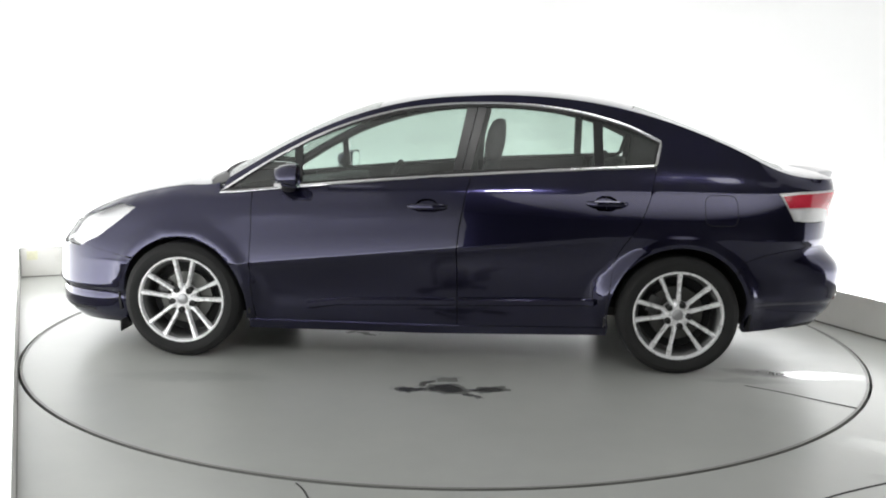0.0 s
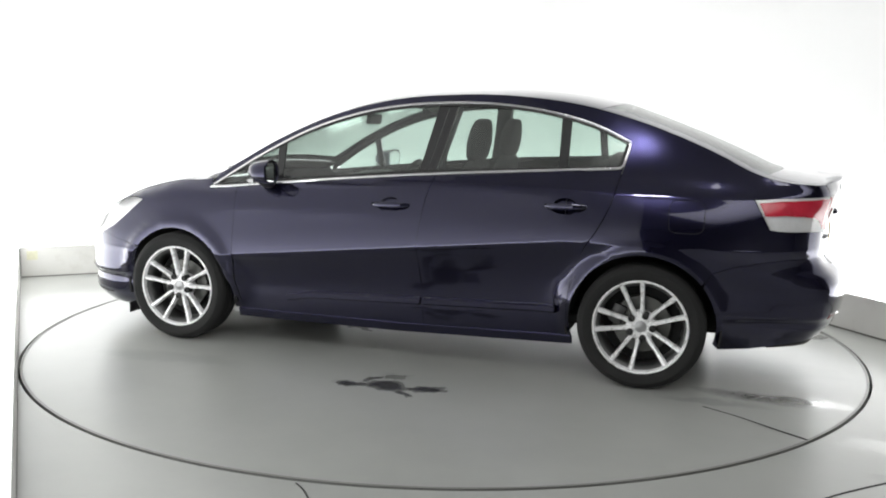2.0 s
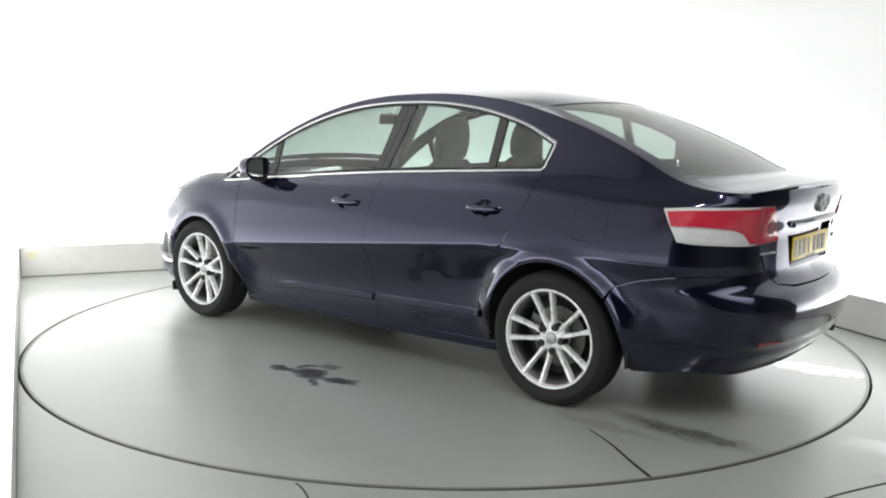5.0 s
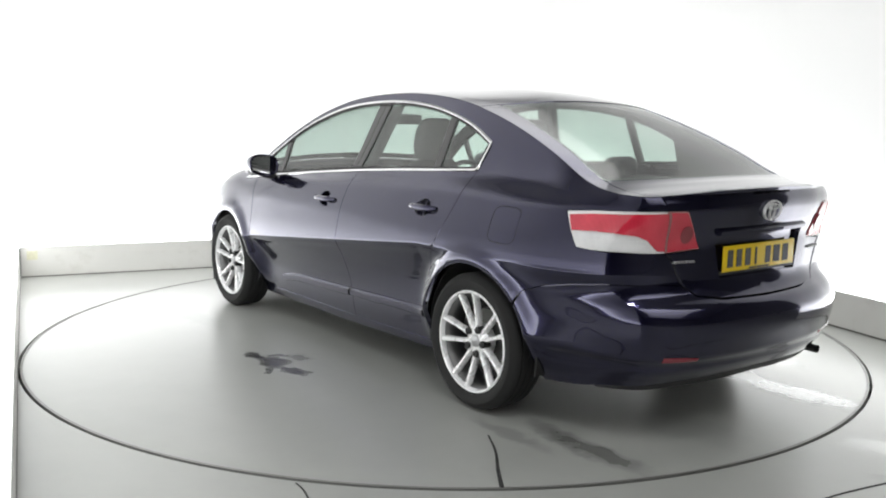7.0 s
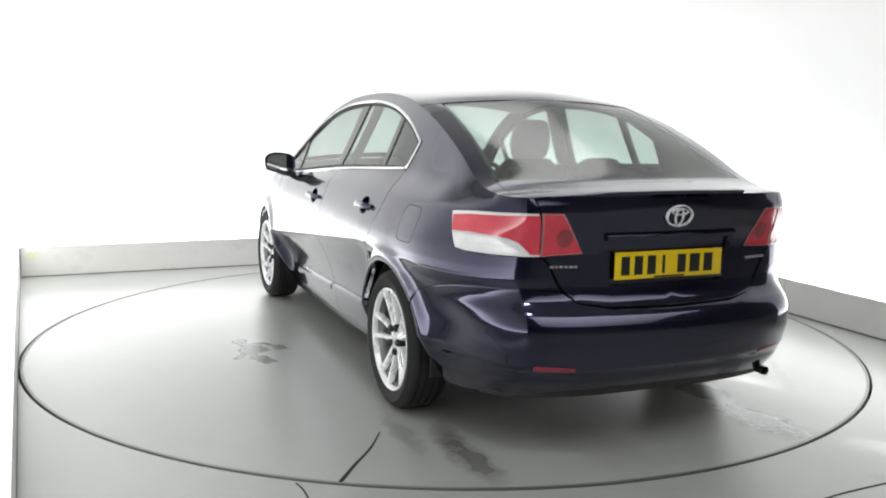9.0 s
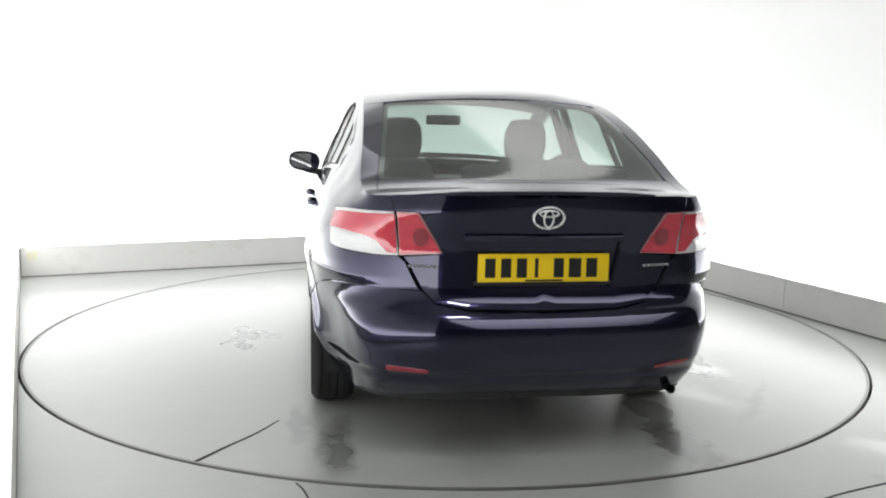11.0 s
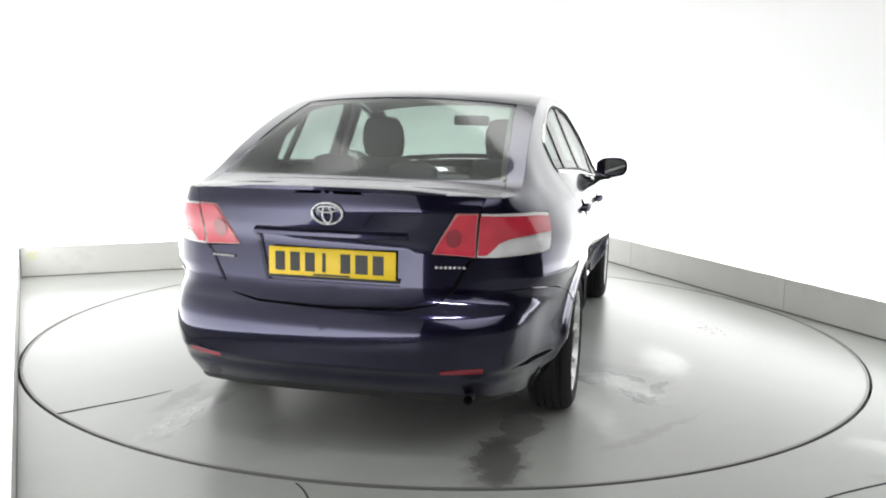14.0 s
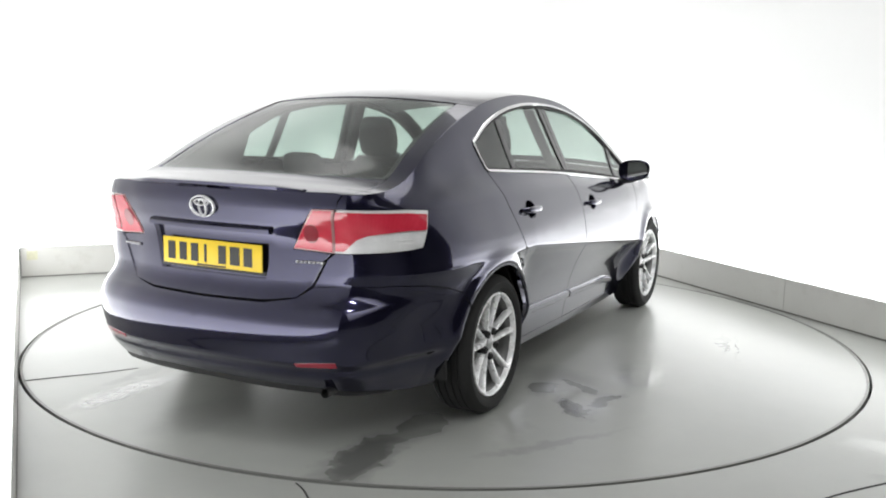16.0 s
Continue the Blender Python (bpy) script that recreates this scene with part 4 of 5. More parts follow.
    intake = [(X(2.19), 0.335), (X(2.12), 0.33), (X(2.13), 0.365), (X(2.20), 0.39)]
    both("fog_recess", patch(intake, side, out=0.003, step=0.02), M_PLASTIC, car_ob)
    poly = [(X(2.22), 0.245), (X(1.9), 0.235), (X(1.9), 0.222), (X(2.22), 0.225)]
    both("bumper_groove", patch(poly, side, out=0.002), M_PLASTIC, car_ob)
    # bonnet, roof, boot lid
    u0, u1 = 0.05, X(1.185)
    whole("bonnet", [patch([(u0, 0.0), (u1, 0.0), (u1, 0.985), (u0, 0.985)], top)], M_PAINT, car_ob)
    whole("cowl", [patch([(u1 + 0.004, 0.0), (X(1.085), 0.0), (X(1.085), 0.99), (u1 + 0.004, 0.99)], top, out=-0.012)], M_PLASTIC, car_ob)
    ru0, ru1 = UE(0.29), UE(-1.068)
    whole("roof", [patch([(ru0, 0.0), (ru1, 0.0), (ru1, 0.992), (ru0, 0.992)], top)], M_PAINT, car_ob)
    bu = UE(-1.875)
    lid_top = patch([(bu, 0.0), (U_END - 0.01, 0.0), (U_END - 0.01, 0.93), (UE(-2.1), 0.925), (bu, 0.90)], top)
    sx = [(uR(0.598), float(col("ez", uR(0.598)))), (uR(0.598), 0.996), (uR(0.502), 0.994), (uR(0.412), 0.828), (uR(0.57), 0.815), (uR(0.545), 0.79), (uR(0.49), 0.69), (uR(0.44), 0.645), (uR(0.3), 0.629), (U_END, 0.624)]
    recess = [(U_END, 0.700), (uR(0.285), 0.700), (uR(0.33), 0.880), (uR(0.31), 0.886), (U_END, 0.888)]
    lid_rear = patch(sx + recess + [(u, float(col("ez", u))) for u in np.linspace(U_END, uR(0.598), 20)], side, thick=0.024)
    cup = patch([(U_END, 0.670), (uR(0.335), 0.670), (uR(0.385), 0.915), (U_END, 0.92)], side, out=-0.022, thick=0)
    boot = whole("boot_lid", [lid_top, lid_rear, cup], M_PAINT, car_ob)
    lip = []
    for u in np.linspace(uR(0.64), 2 * U_END - uR(0.64), 45):
        e = np.array([float(np.interp(u, FINE, TAB[k])) for k in ("ex", "ey", "ez")])
        f = max(0.03, min(1.0, (0.56 - abs(e[1])) / 0.24))
        lip.append([(e[0] + 0.02 + (dx - 0.02) * f, e[1], e[2] + dz * f) for dx, dz in ((0.10, -0.012), (0.055, 0.012), (0.0, 0.021), (-0.022, 0.015), (-0.018, 0.002), (0.02, -0.012), (0.09, -0.024))])
    part("boot_spoiler", loft(lip), M_PAINT, boot)
    # inner dark shell that closes the joints
    poly = [(0.03, 0.2), (0.03, 0.66), (X(2.1), 0.66), (X(1.8), 0.78), (X(1.2), 0.88)] + [(X(x), belt_z(x) - 0.03) for x in np.linspace(1.0, -1.2, 14)]
    poly += [(X(-1.6), 1.0), (X(-1.9), 1.0), (uR(0.5), 1.0), (U_END, 1.0), (U_END, 0.33), (uR(0.5), 0.32), (X(-1.95), 0.26)] + arc_pts(-1.35, 0.385, 190, -12, 26) + [(X(0.0), 0.21)] + arc_pts(1.35, 0.37, 198, -14, 26) + [(X(2.0), 0.2)]
    whole("inner_shell", [patch(poly, side, step=0.05, out=-0.045, thick=0)], M_BLACK, car_ob)
    part("underbody", join([box_bm(-0.93, 0.93, -0.70, 0.70, 0.17, 0.30, 0.03), box_bm(-2.1, -0.9, -0.55, 0.55, 0.26, 0.36, 0.03), box_bm(0.9, 2.05, -0.55, 0.55, 0.19, 0.32, 0.03)]), M_BLACK, car_ob)
    for ax in AXLES:
        r = 0.383 if ax < 0 else 0.366
        for s in (-1, 1):
            sec = []
            for a in np.linspace(radians(-12), radians(192), 26):
                c, sn = math.cos(a), math.sin(a)
                sec.append([(ax + r * c, s * 0.50, HUB_Z + r * sn), (ax + r * c, s * 0.825, HUB_Z + r * sn), (ax + (r + 0.01) * c, s * 0.825, HUB_Z + (r + 0.01) * sn), (ax + (r + 0.01) * c, s * 0.50, HUB_Z + (r + 0.01) * sn)])
            back = [loft([[(ax + r * k * math.cos(a), s * yy, HUB_Z + r * k * math.sin(a)) for a in np.linspace(radians(-12), radians(192), 26)] for k, yy in ((1.0, 0.505), (0.05, 0.505))], caps=False)]
            part("wheel_arch_liner", join([loft(sec)] + back), M_BLACK, car_ob)
            wheel(car_ob, ax, s, 90 if s < 0 else 94 if ax > 0 else 77)
    # door mouldings near the sill
    for x0, x1, nm in ((0.66, -0.155, "door_moulding"), (-0.178, -0.905, "door_moulding")):
        way = [(X(x), 0.318 - 0.03 * (x - 0.66) - (0.0 if x < 0.5 else 0.02 * (x - 0.5) / 0.16)) for x in np.linspace(x0, x1, 26)]
        pair(nm, band(way, side, 0.042, 0.022, closed=False), M_PAINT, car_ob)

    # --- glass and trim ---
    def pane(name, xa_top, xb_top, xa_bot, xb_bot, inset=0.012):
        tops = [(X(x), top_z(x) - inset) for x in np.linspace(xa_top, xb_top, 14)]
        bots = [(X(x), belt_z(x) + inset) for x in np.linspace(xb_bot, xa_bot, 10)]
        obs = both(name, patch(tops + bots, side, out=-0.010, thick=0.004), M_GLASS, car_ob)
        for o in obs:
            o.visible_shadow = False
        return obs
    pane("front_quarter_window", 1.06, 0.735, 1.06, 0.725)
    pane("front_door_window", 0.695, -0.205, 0.685, -0.135)
    pane("rear_door_window", -0.30, -0.885, -0.215, -0.895)
    tip = [(X(-0.925), top_z(-0.925) - 0.012), (X(-1.0), top_z(-1.0) - 0.012), (X(-1.1), top_z(-1.1) - 0.014), (X(-1.20), 1.238), (X(-1.222), 1.225), (X(-1.205), 1.118), (X(-0.93), belt_z(-0.93) + 0.012)]
    for o in both("rear_quarter_window", patch(tip, side, out=-0.010, thick=0.004), M_GLASS, car_ob):
        o.visible_shadow = False

    def pillar(name, xa_top, xb_top, xa_bot, xb_bot, mat):
        poly = [(X(xa_top), top_z(xa_top) - 0.006), (X(xb_top), top_z(xb_top) - 0.006), (X(xb_bot), belt_z(xb_bot) + 0.004), (X(xa_bot), belt_z(xa_bot) + 0.004)]
        both(name, patch(poly, side, out=-0.004, thick=0.02), mat, car_ob)
    pillar("window_divider", 0.742, 0.700, 0.730, 0.690, M_GLOSS_BLACK)
    pillar("door_pillar", -0.198, -0.255, -0.128, -0.172, M_GLOSS_BLACK)
    pillar("door_pillar", -0.260, -0.308, -0.178, -0.222, M_GLOSS_BLACK)
    pillar("window_divider", -0.878, -0.930, -0.888, -0.935, M_GLOSS_BLACK)
    loop = [(X(a), b) for a, b in curve_pts(DLO_TOP, 70)] + [(X(-1.238), 1.215), (X(-1.228), 1.165), (X(-1.216), 1.118), (X(-1.20), 1.104)] + [(X(x), belt_z(x)) for x in np.linspace(-1.15, 1.05, 50)]
    pair("window_trim", band(loop, side, 0.0145, 0.007), M_CHROME, car_ob, "bright chrome window surround")
    cent = np.array(loop).mean(0)
    inner = [tuple(np.array(p) + (cent - np.array(p)) / np.linalg.norm((cent - np.array(p)) * np.array([0.25, 1])) * np.array([0.25, 1]) * 0.013) for p in loop]
    pair("window_rubber", band(inner, side, 0.016, 0.001, sink=0.01), M_RUBBER, car_ob)

    # windscreen and rear window, with black borders
    def screen(name, ua, ub, ta, tb, border, ra, rb):
        poly = [(ua, 0.0), (ub, 0.0), (ub, tb - 0.03), (ub + (ua - ub) * 0.04, tb), (ua + (ub - ua) * 0.04, ta), (ua, ta - 0.02)]
        g = whole(name, [patch(poly, top, out=-0.004, thick=0.004)], M_GLASS, car_ob)
        g.visible_shadow = False
        b = border
        strips = [patch([(ua, ta - b), (ub, tb - b), (ub, tb + 0.015), (ua, ta + 0.015)], top, out=-0.009, thick=0),
                  patch([(ua, 0.0), (ua + ra, 0.0), (ua + ra, ta - b), (ua, ta - b)], top, out=-0.009, thick=0),
                  patch([(ub - rb, 0.0), (ub, 0.0), (ub, tb - b), (ub - rb, tb - b)], top, out=-0.009, thick=0)]
        whole(name + "_border", strips, M_GLOSS_BLACK, g)
        return g
    screen("windscreen", UE(1.085), UE(0.30), 0.935, 0.935, 0.035, 0.05, 0.03)
    screen("rear_window", UE(-1.075), UE(-1.865), 0.845, 0.90, 0.03, 0.03, 0.03)
    # wipers on the cowl
    for y0, y1 in ((0.55, -0.05), (0.02, -0.52)):
        pts = []
        for k in np.linspace(0, 1, 8):
            y = y0 + (y1 - y0) * k
            pts.append(tuple(top(UE(1.10 - 0.02 * k), abs(y) / 0.76, 0.004) * np.array([1, math.copysign(1, y), 1])))
        part("wiper", tube(pts, 0.008, 6), M_PLASTIC, car_ob)

    # --- lamps ---
    poly = [(X(1.63), 0.815), (X(1.75), 0.83), (X(1.90), 0.788), (X(2.0), 0.757), (X(2.10), 0.712), (X(2.125), 0.605), (X(2.0), 0.588), (X(1.86), 0.655), (X(1.74), 0.74)]
    for s, fl in ((1, lambda p: p), (-1, lambda p: flip(*p))):
        lamp = sheet("headlight", [fl(patch(poly, side, out=-0.03, thick=0))], M_REFLECTOR, car_ob, "clear headlight with bright reflector")
        lens = sheet("headlight_lens", [fl(patch(poly, side, out=0.0, step=0.025, thick=0.02))], M_LENS, lamp)
        lens.visible_shadow = False
    # outer tail lamp: red above, clear below, pale rim
    out_top = [(X(-1.870), 0.974), (X(-2.0), 0.984), (uR(0.70), 0.990), (uR(0.606), 0.991)]
    out_bot = [(uR(0.600), 0.822), (uR(0.70), 0.822), (X(-2.0), 0.829), (X(-1.944), 0.836)]
    split = [(uR(0.602), 0.830), (uR(0.645), 0.832), (uR(0.668), 0.848), (uR(0.70), 0.876), (uR(0.735), 0.892), (X(-2.10), 0.901), (X(-2.02), 0.905), (X(-1.915), 0.902)]
    rim_poly = out_top + out_bot
    in_poly = [(uR(0.592), 0.992), (uR(0.506), 0.991), (uR(0.418), 0.832), (uR(0.592), 0.822)]

    def shrink(poly, d):
        c = np.array(poly).mean(0)
        res = []
        for p in poly:
            v = c - np.array(p)
            res.append(tuple(np.array(p) + np.array([math.copysign(min(d, abs(v[0])), v[0]), math.copysign(min(d * 0.8, abs(v[1])), v[1])])))
        return res
    for s, fl in ((1, lambda p: p), (-1, lambda p: flip(*p))):
        body = sheet("tail_light", [fl(patch(rim_poly, side, step=0.02, out=0.001, thick=0.02))], M_LAMP_RIM, car_ob, "red and clear tail light on the rear wing")
        red = [(X(-1.888), 0.962), (X(-2.0), 0.972), (uR(0.70), 0.981), (uR(0.602), 0.984)] + split
        sheet("red_lens", [fl(patch(red, side, step=0.015, out=0.006, thick=0.008))], M_RED, body)
        clear = [(X(-1.925), 0.894), (X(-2.02), 0.898), (X(-2.10), 0.894), (uR(0.742), 0.884), (uR(0.71), 0.868), (uR(0.678), 0.843), (uR(0.672), 0.830), (uR(0.72), 0.831), (X(-2.0), 0.838), (X(-1.955), 0.845)]
        sheet("clear_lens", [fl(patch(clear, side, step=0.015, out=0.006, thick=0.008))], M_CLEAR, body)
        for k, (ya, z) in enumerate(((0.70, 0.853), (0.70, 0.869))):
            way = [(uu, z + 0.006 * (uu - uR(ya)) * -1) for uu in np.linspace(X(-1.99), uR(0.70), 10)]
            rb = band(way, side, 0.004, 0.0085, closed=False, sink=0.0)
            part("lens_rib", rb if s > 0 else mirror_bm(rb), M_LAMP_RIM, body)
        inner_l = sheet("boot_light", [fl(patch(in_poly, side, step=0.02, out=0.001, thick=0.02))], M_LAMP_RIM2, boot, "red light on the boot lid")
        sheet("red_lens", [fl(patch(shrink(in_poly, 0.006), side, step=0.015, out=0.006, thick=0.008))], M_RED, inner_l)
        bulb = [(u, z) for u, z in superellipse(uR(0.50), 0.895, 0.030, 0.036, 2, 20)]
        sheet("lamp_bowl", [fl(patch(bulb, side, step=0.01, out=0.011, thick=0.006))], M_RED_SMOKE, inner_l)
        refl = [(uR(0.622), 0.386), (uR(0.46), 0.380), (uR(0.455), 0.396), (uR(0.53), 0.404), (uR(0.618), 0.408)]
        sheet("rear_reflector", [fl(patch(refl, side, step=0.02, out=0.002, thick=0.008))], M_RED_DARK, car_ob, "dark red bumper reflector")

    # --- boot fittings ---
    bar = []
    for u in np.linspace(uR(0.325), 2 * U_END - uR(0.325), 25):
        p = side(u, 0.897)
        bar.append([(float(p[0]) + dx, float(p[1]), 0.897 + dz) for dx, dz in ((0.01, 0.016), (-0.012, 0.014), (-0.024, 0.004), (-0.022, -0.010), (-0.004, -0.014), (0.01, -0.012))])
    part("boot_handle", loft(bar), M_PAINT, boot)
    px = -2.247
    plate = part("number_plate", box_bm(px, px + 0.006, -0.26, 0.26, 0.724, 0.835, 0.0025), M_PLATE, car_ob, "yellow number plate with black characters")
    number_bars(plate, 0.742, 0.817, px)
    part("plate_imprint", box_bm(px - 0.0015, px, -0.075, 0.075, 0.727, 0.734), M_BLACK_PAINT, plate)
    part("plate_holder", box_bm(px + 0.005, px + 0.02, -0.275, 0.275, 0.712, 0.728, 0.004), M_PLASTIC, boot)
    bx = float(side(U_END, 0.978)[0])
    tilt = pose(bx - 0.011, 0, 0.978, 0, -11, 0)
    ring = [superellipse(0, 0, 0.064 * k, 0.045 * k, 2, 40) for k in (1.0, 0.985, 0.90, 0.86)]
    secs = [[(dx, y, z) for y, z in r] for dx, r in zip((0.006, -0.004, -0.006, 0.004), ring)]
    part("badge_ring", moved(loft(secs, caps=False), tilt), M_ALLOY, boot, "chrome oval badge")
    for oy, oz, ry, rz in ((0, -0.004, 0.021, 0.036), (0, 0.017, 0.040, 0.015)):
        secs = [[(dx, oy + y, oz + z) for y, z in superellipse(0, 0, ry - w, rz - w, 2, 32)] for dx, w in ((0.006, 0), (-0.004, 0.0005), (-0.006, 0.004), (0.004, 0.006))]
        part("badge_oval", moved(loft(secs, caps=False), tilt), M_ALLOY, boot)
    for y0, y1, n in ((0.415, 0.525, 6), (-0.525, -0.405, 7)):
        step_y = (y1 - y0) / n
        for i in range(n):
            yc = y0 + (i + 0.5) * step_y
            q = side(uR(abs(yc)), 0.782)
            part("badge_letter_bar", box_bm(float(q[0]) - 0.005, float(q[0]) + 0.01, yc - step_y * 0.36, yc + step_y * 0.36, 0.777, 0.787, 0.002, 1), M_CAP, boot)
    part("exhaust_tip", moved(tube([(-2.235, -0.55, 0.275), (-2.05, -0.55, 0.280), (-1.7, -0.52, 0.30)], 0.019, 20, caps=False), Matrix.Identity(4)), M_DARKMETAL, car_ob)
    part("silencer", box_bm(-1.98, -1.68, -0.62, -0.30, 0.23, 0.34, 0.04, 3), M_DARKMETAL, car_ob)
    for s in (1, -1):
        part("air_deflector", box_bm(1.70, 1.71, s * 0.78 - 0.07, s * 0.78 + 0.07, 0.125, 0.19, 0.003), M_PLASTIC, car_ob)
    # fuel flap joint on the left wing
    way = [(u, z) for u, z in superellipse(X(-1.545), 0.885, 0.085, 0.078, 4.5, 48)]
    part("fuel_flap", band(way, side, 0.003, 0.0004, sink=0.001), M_GAP, car_ob)

    # --- door handles and mirrors ---
    for (hx, hz), doors in (((0.0, 0.868), fdoors), ((-0.945, 0.905), rdoors)):
        cupp = ellipse_hole(hx, hz, 0.068, 0.050, p=2.1)
        for d, fl, s in ((doors[0], lambda p: p, 1), (doors[1], lambda p: flip(*p), -1)):
            sheet("handle_recess", [fl(patch(cupp, side, step=0.02, out=-0.026, thick=0))], M_PAINT, d)
            secs = []
            for k in np.linspace(-1, 1, 17):
                x = hx - 0.005 + 0.108 * k
                p = side(X(x), hz)
                lift = 0.034 * (1 - abs(k) ** 4.0)
                w = 0.016 * (1 - 0.45 * k ** 4)
                secs.append([(x, (float(p[1]) + lift - 0.004 + dy) * s, hz + dz + 0.004) for dy, dz in ((0.0, -w), (0.008, -w * 0.7), (0.011, 0.0), (0.008, w * 0.7), (0.0, w), (-0.010, w * 0.6), (-0.010, -w * 0.6))])
            part("door_handle", loft(secs), M_PAINT, d)
    for s in (1, -1):
        m = new("wing_mirror")
        m.parent = car_ob
        secs = []
        for dx, ry, rz in ((0.085, 0.045, 0.024), (0.075, 0.068, 0.042), (0.04, 0.093, 0.058), (0.0, 0.103, 0.065), (-0.035, 0.105, 0.067), (-0.04, 0.100, 0.062), (-0.03, 0.093, 0.055)):
            secs.append([(0.72 + dx + 0.12 * (0.925 - yy), yy * s, zz + 0.06 * (yy - 0.925)) for yy, zz in superellipse(0.925, 1.022, ry, rz, 2.7, 32)])
        part("mirror_housing", loft(secs, caps=True), M_PAINT, m)
        g = [(0.72 - 0.0335 + 0.2 * (0.925 - yy), yy * s, zz + 0.06 * (yy - 0.925)) for yy, zz in superellipse(0.925, 1.022, 0.091, 0.053, 2.7, 32)]
        b = bmesh.new()
        f = b.faces.new([b.verts.new(p) for p in g])
        part("mirror_glass", b, M_MIRROR, m)
        ind = []
        for yy in np.linspace(0.885, 1.005, 8):
            ind.append([(0.72 + 0.05 + dx - 1.2 * (yy - 0.93) ** 2 + 0.12 * (0.925 - yy), yy * s, 0.977 + dz) for dx, dz in ((0.030, 0.008), (0.040, 0.0), (0.028, -0.009), (0.0, -0.012), (0.0, 0.008))])
        part("indicator", loft(ind), M_CLEAR, m, "clear indicator strip")
        arm = [(0.76, 0.80 * s, 0.945), (0.75, 0.845 * s, 0.945), (0.735, 0.90 * s, 0.955), (0.73, 0.93 * s, 0.965)]
        part("mirror_foot", tube(arm, [0.045, 0.036, 0.034, 0.03], 14, squash=0.55), M_PLASTIC, m)
    # --- cabin ---
    part("cabin_floor", box_bm(-1.3, 1.2, -0.74, 0.74, 0.28, 0.33, 0.01), M_CARPET, car_ob)
    hl = patch([(UE(0.27), 0.0), (UE(-1.02), 0.0), (UE(-1.02), 0.97), (UE(0.27), 0.97)], top, step=0.08, out=-0.035, thick=0)
    whole("headlining", [hl], M_LINER, car_ob)
    dash = []
    for y in np.linspace(-0.76, 0.76, 13):
        k = 0.05 * (1 - (abs(y) / 0.76) ** 2)
        dash.append([(0.56 - k * 0.3, y, 0.45), (0.47 - k, y, 0.62), (0.50 - k, y, 0.82), (0.58, y, 0.91), (0.80, y, 0.93), (1.05, y, 0.90), (1.12, y, 0.6), (0.9, y, 0.42)])
    part("dashboard", loft(dash), M_DASH, car_ob)
    binn = [[(xx, -0.37 + yy, zz) for yy, zz in superellipse(0, 0.90, 0.19 * k, 0.075 * k, 2.4, 24)] for xx, k in ((0.50, 0.86), (0.53, 1.0), (0.66, 0.9), (0.78, 0.5))]
    part("instrument_hood", loft(binn), M_DASH, car_ob)
    # steering wheel on the right-hand side
    sw = new("steering_wheel")
    sw.parent = car_ob
    sw.matrix_local = pose(0.36, -0.37, 0.87, 0, 66, 0)
    torus = [(0.185 + 0.016 * math.cos(a), 0.016 * math.sin(a)) for a in np.linspace(0, 2 * math.pi, 13)[:-1]]
    b = lathe(torus, 48, closed=True)
    part("wheel_ring", moved(b, Matrix.Rotation(radians(90), 4, "X")), M_DASH, sw)
    part("wheel_boss", join([box_bm(-0.05, 0.06, -0.075, 0.075, -0.035, 0.01, 0.02), box_bm(-0.02, 0.025, -0.18, 0.18, -0.012, 0.006, 0.005), box_bm(0.0, 0.18, -0.025, 0.025, -0.012, 0.006, 0.005)]), M_DASH, sw)
    part("steering_column", tube([(0.36, -0.37, 0.86), (0.62, -0.37, 0.77)], 0.035, 14), M_DASH, car_ob)
    part("gear_console", box_bm(-0.2, 0.55, -0.12, 0.12, 0.32, 0.62, 0.03), M_DASH, car_ob)
    im = new("interior_mirror")
    im.parent = car_ob
    part("mirror_case", join([moved(box_bm(-0.015, 0.015, -0.118, 0.118, -0.033, 0.033, 0.012, 3), pose(0.455, 0, 1.318, 0, -12, 4)), tube([(0.46, 0, 1.33), (0.475, 0, 1.352)], 0.012, 10)]), M_BLACK, im)
    seat(car_ob, -0.17, 0.37)
    seat(car_ob, -0.17, -0.37)
    # door cards
    for x0, x1, d in ((0.94, -0.15, fdoors), (-0.19, -0.95, rdoors)):
        pcs = [(X(x0), 0.33), (X(x1), 0.33)] + [(X(x), belt_z(x) - 0.01) for x in np.linspace(x1, x0, 10)]
        pc = patch(pcs, side, step=0.06, out=-0.085, thick=-0.07)
        sheet("door_card", [pc], M_DASH, d[0])
        sheet("door_card", [flip(*pc)], M_DASH, d[1])
    rear = []
    for z, d, w, hh in ((0.45, -0.72, 0.68, 0.12), (0.62, -0.80, 0.69, 0.10), (0.82, -0.90, 0.68, 0.085), (0.98, -0.985, 0.66, 0.06), (1.03, -1.01, 0.63, 0.03)):
        rear.append([(px_, py_, z) for px_, py_ in superellipse(d, 0, hh, w, 5, 36)])
    part("rear_bench_back", loft(rear), M_SEAT, car_ob)
    part("rear_bench_cushion", box_bm(-0.95, -0.32, -0.68, 0.68, 0.33, 0.50, 0.06, 3), M_SEAT, car_ob)
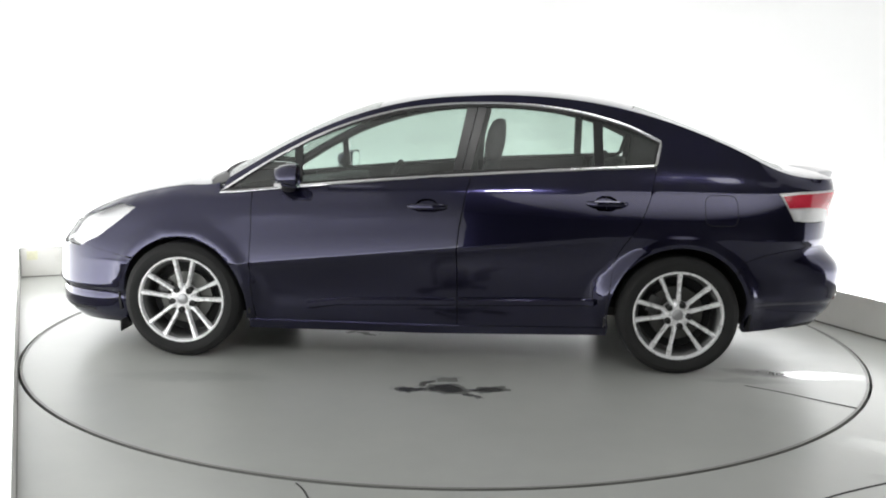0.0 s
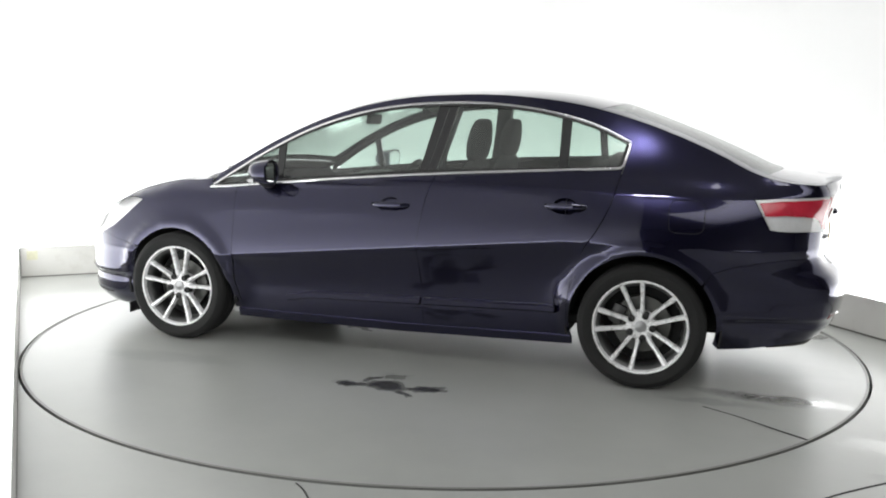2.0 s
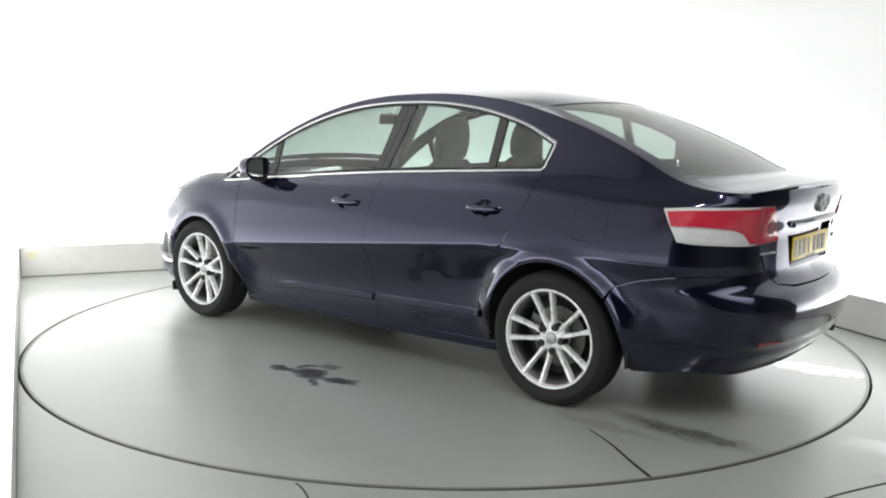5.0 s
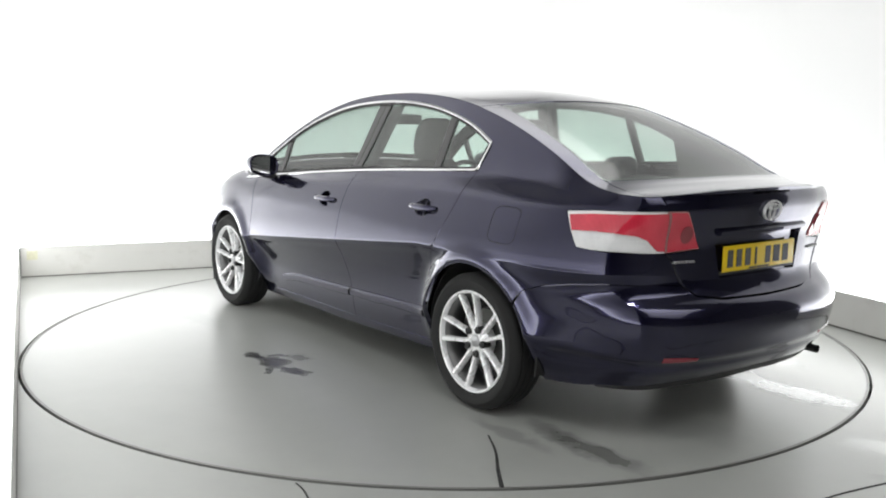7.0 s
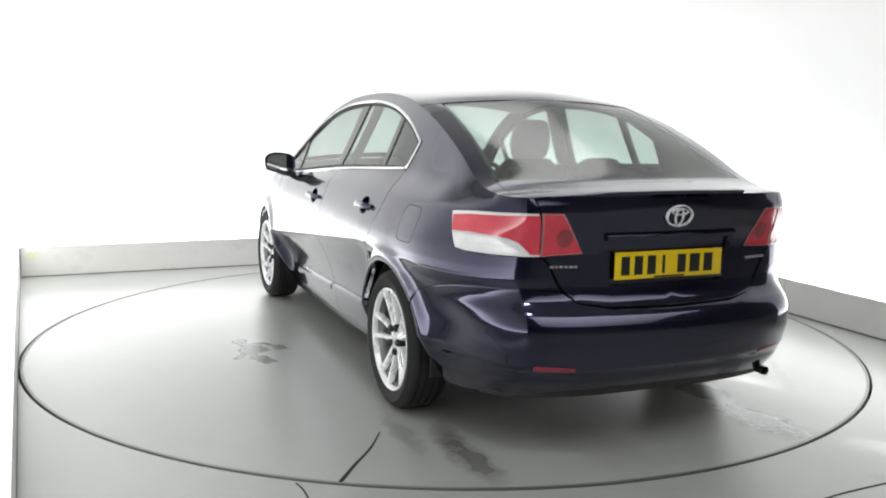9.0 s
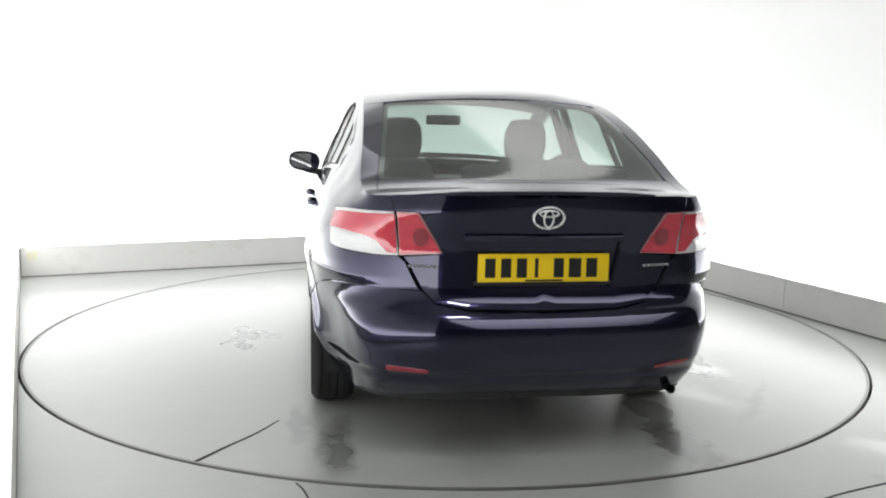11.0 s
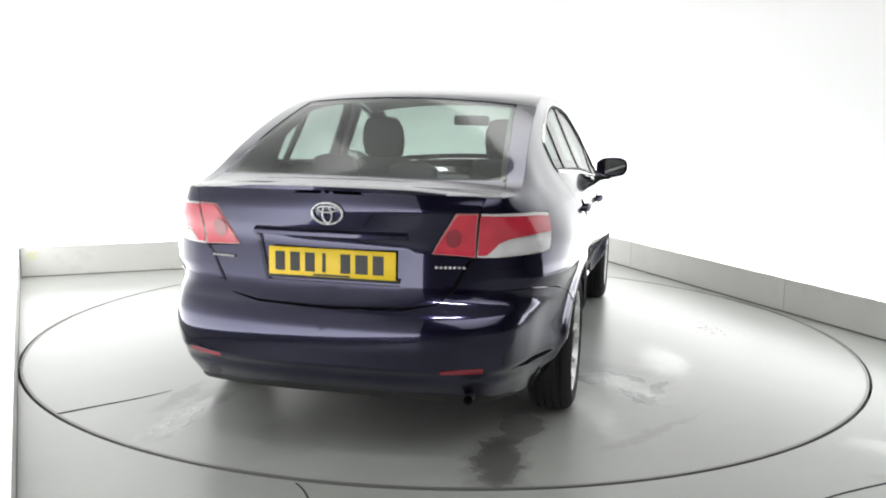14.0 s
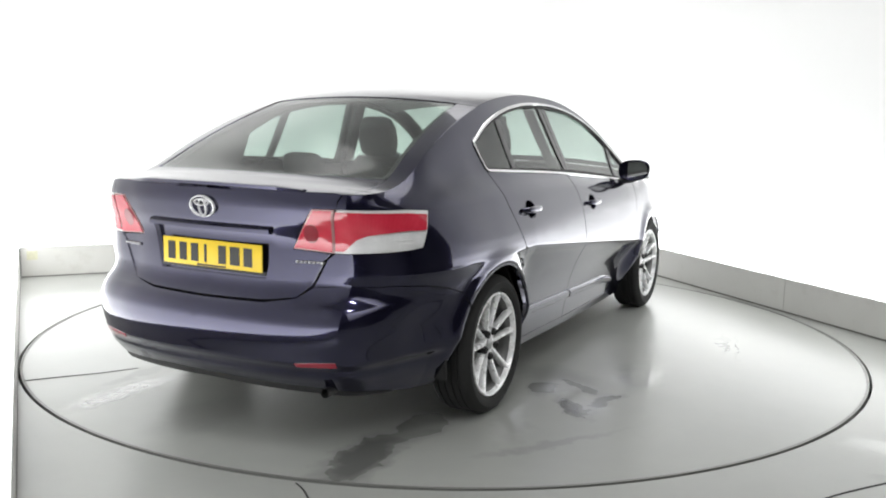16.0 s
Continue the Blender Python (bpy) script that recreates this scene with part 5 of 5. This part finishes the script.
    for y in (-0.42, 0.0, 0.42):
        hd = [[(px_, y + py_, z) for px_, py_ in superellipse(d, 0, hh, w, 3, 24)] for z, d, w, hh in ((1.0, -1.02, 0.09, 0.03), (1.03, -1.03, 0.125, 0.05), (1.08, -1.04, 0.13, 0.05), (1.125 - 0.03 * (y == 0), -1.05, 0.11, 0.035), (1.14 - 0.03 * (y == 0), -1.055, 0.07, 0.015))]
        part("rear_headrest", loft(hd), M_SEAT, car_ob)
    shelf = [(-1.03, 0.0), (-1.03, 0.68), (-1.45, 0.68), (-1.86, 0.62), (-1.93, 0.3), (-1.95, 0.0)]
    pts = [(x, y) for x, y in shelf] + [(x, -y) for x, y in shelf[-2:0:-1]]
    part("parcel_shelf", loft([[(x, y, z + (0.02 if x < -1.5 else 0)) for x, y in pts] for z in (1.0, 1.03)]), M_DASH, car_ob)
    # pillar linings inside
    for s, fl in ((1, lambda p: p), (-1, lambda p: flip(*p))):
        q = patch([(X(-1.25), 1.03), (X(-1.27), 1.24), (X(-1.14), 1.30), (X(-1.0), 1.375)] + edge_line(X(-1.1), X(-1.85), 14, 0.02)[0:] + [(X(-1.85), 1.03)], side, step=0.05, out=-0.085, thick=0)
        sheet("rear_pillar_lining", [fl(q)], M_LINER_DARK, car_ob)
        q = patch([(X(-0.14), 1.06), (X(-0.22), 1.39), (X(-0.31), 1.40), (X(-0.23), 1.06)], side, step=0.04, out=-0.065, thick=0.03)
        sheet("pillar_lining", [fl(q)], M_LINER_DARK, car_ob)
        belt = [tuple(side(X(-0.26), 1.36, -0.06) * np.array([1, s, 1])), tuple(side(X(-0.24), 1.1, -0.07) * np.array([1, s, 1])), (-0.25, s * 0.70, 0.7), (-0.28, s * 0.72, 0.45)]
        part("seat_belt", tube(curve_pts(belt, 12), 0.02, 8, squash=0.12), M_BLACK, car_ob)
    return car_ob


# ---- build ----
studio()
disc = turntable()
car = build_car()


def motions():
    walk(disc, [(t, pose(0, 0, 0, 0, 0, a)) for t, a in TURN])
    walk(car, [(t, pose(0, 0, 0, 0, 0, a) @ pose(CAR_X, CAR_Y, 0)) for t, a in TURN])


motions()
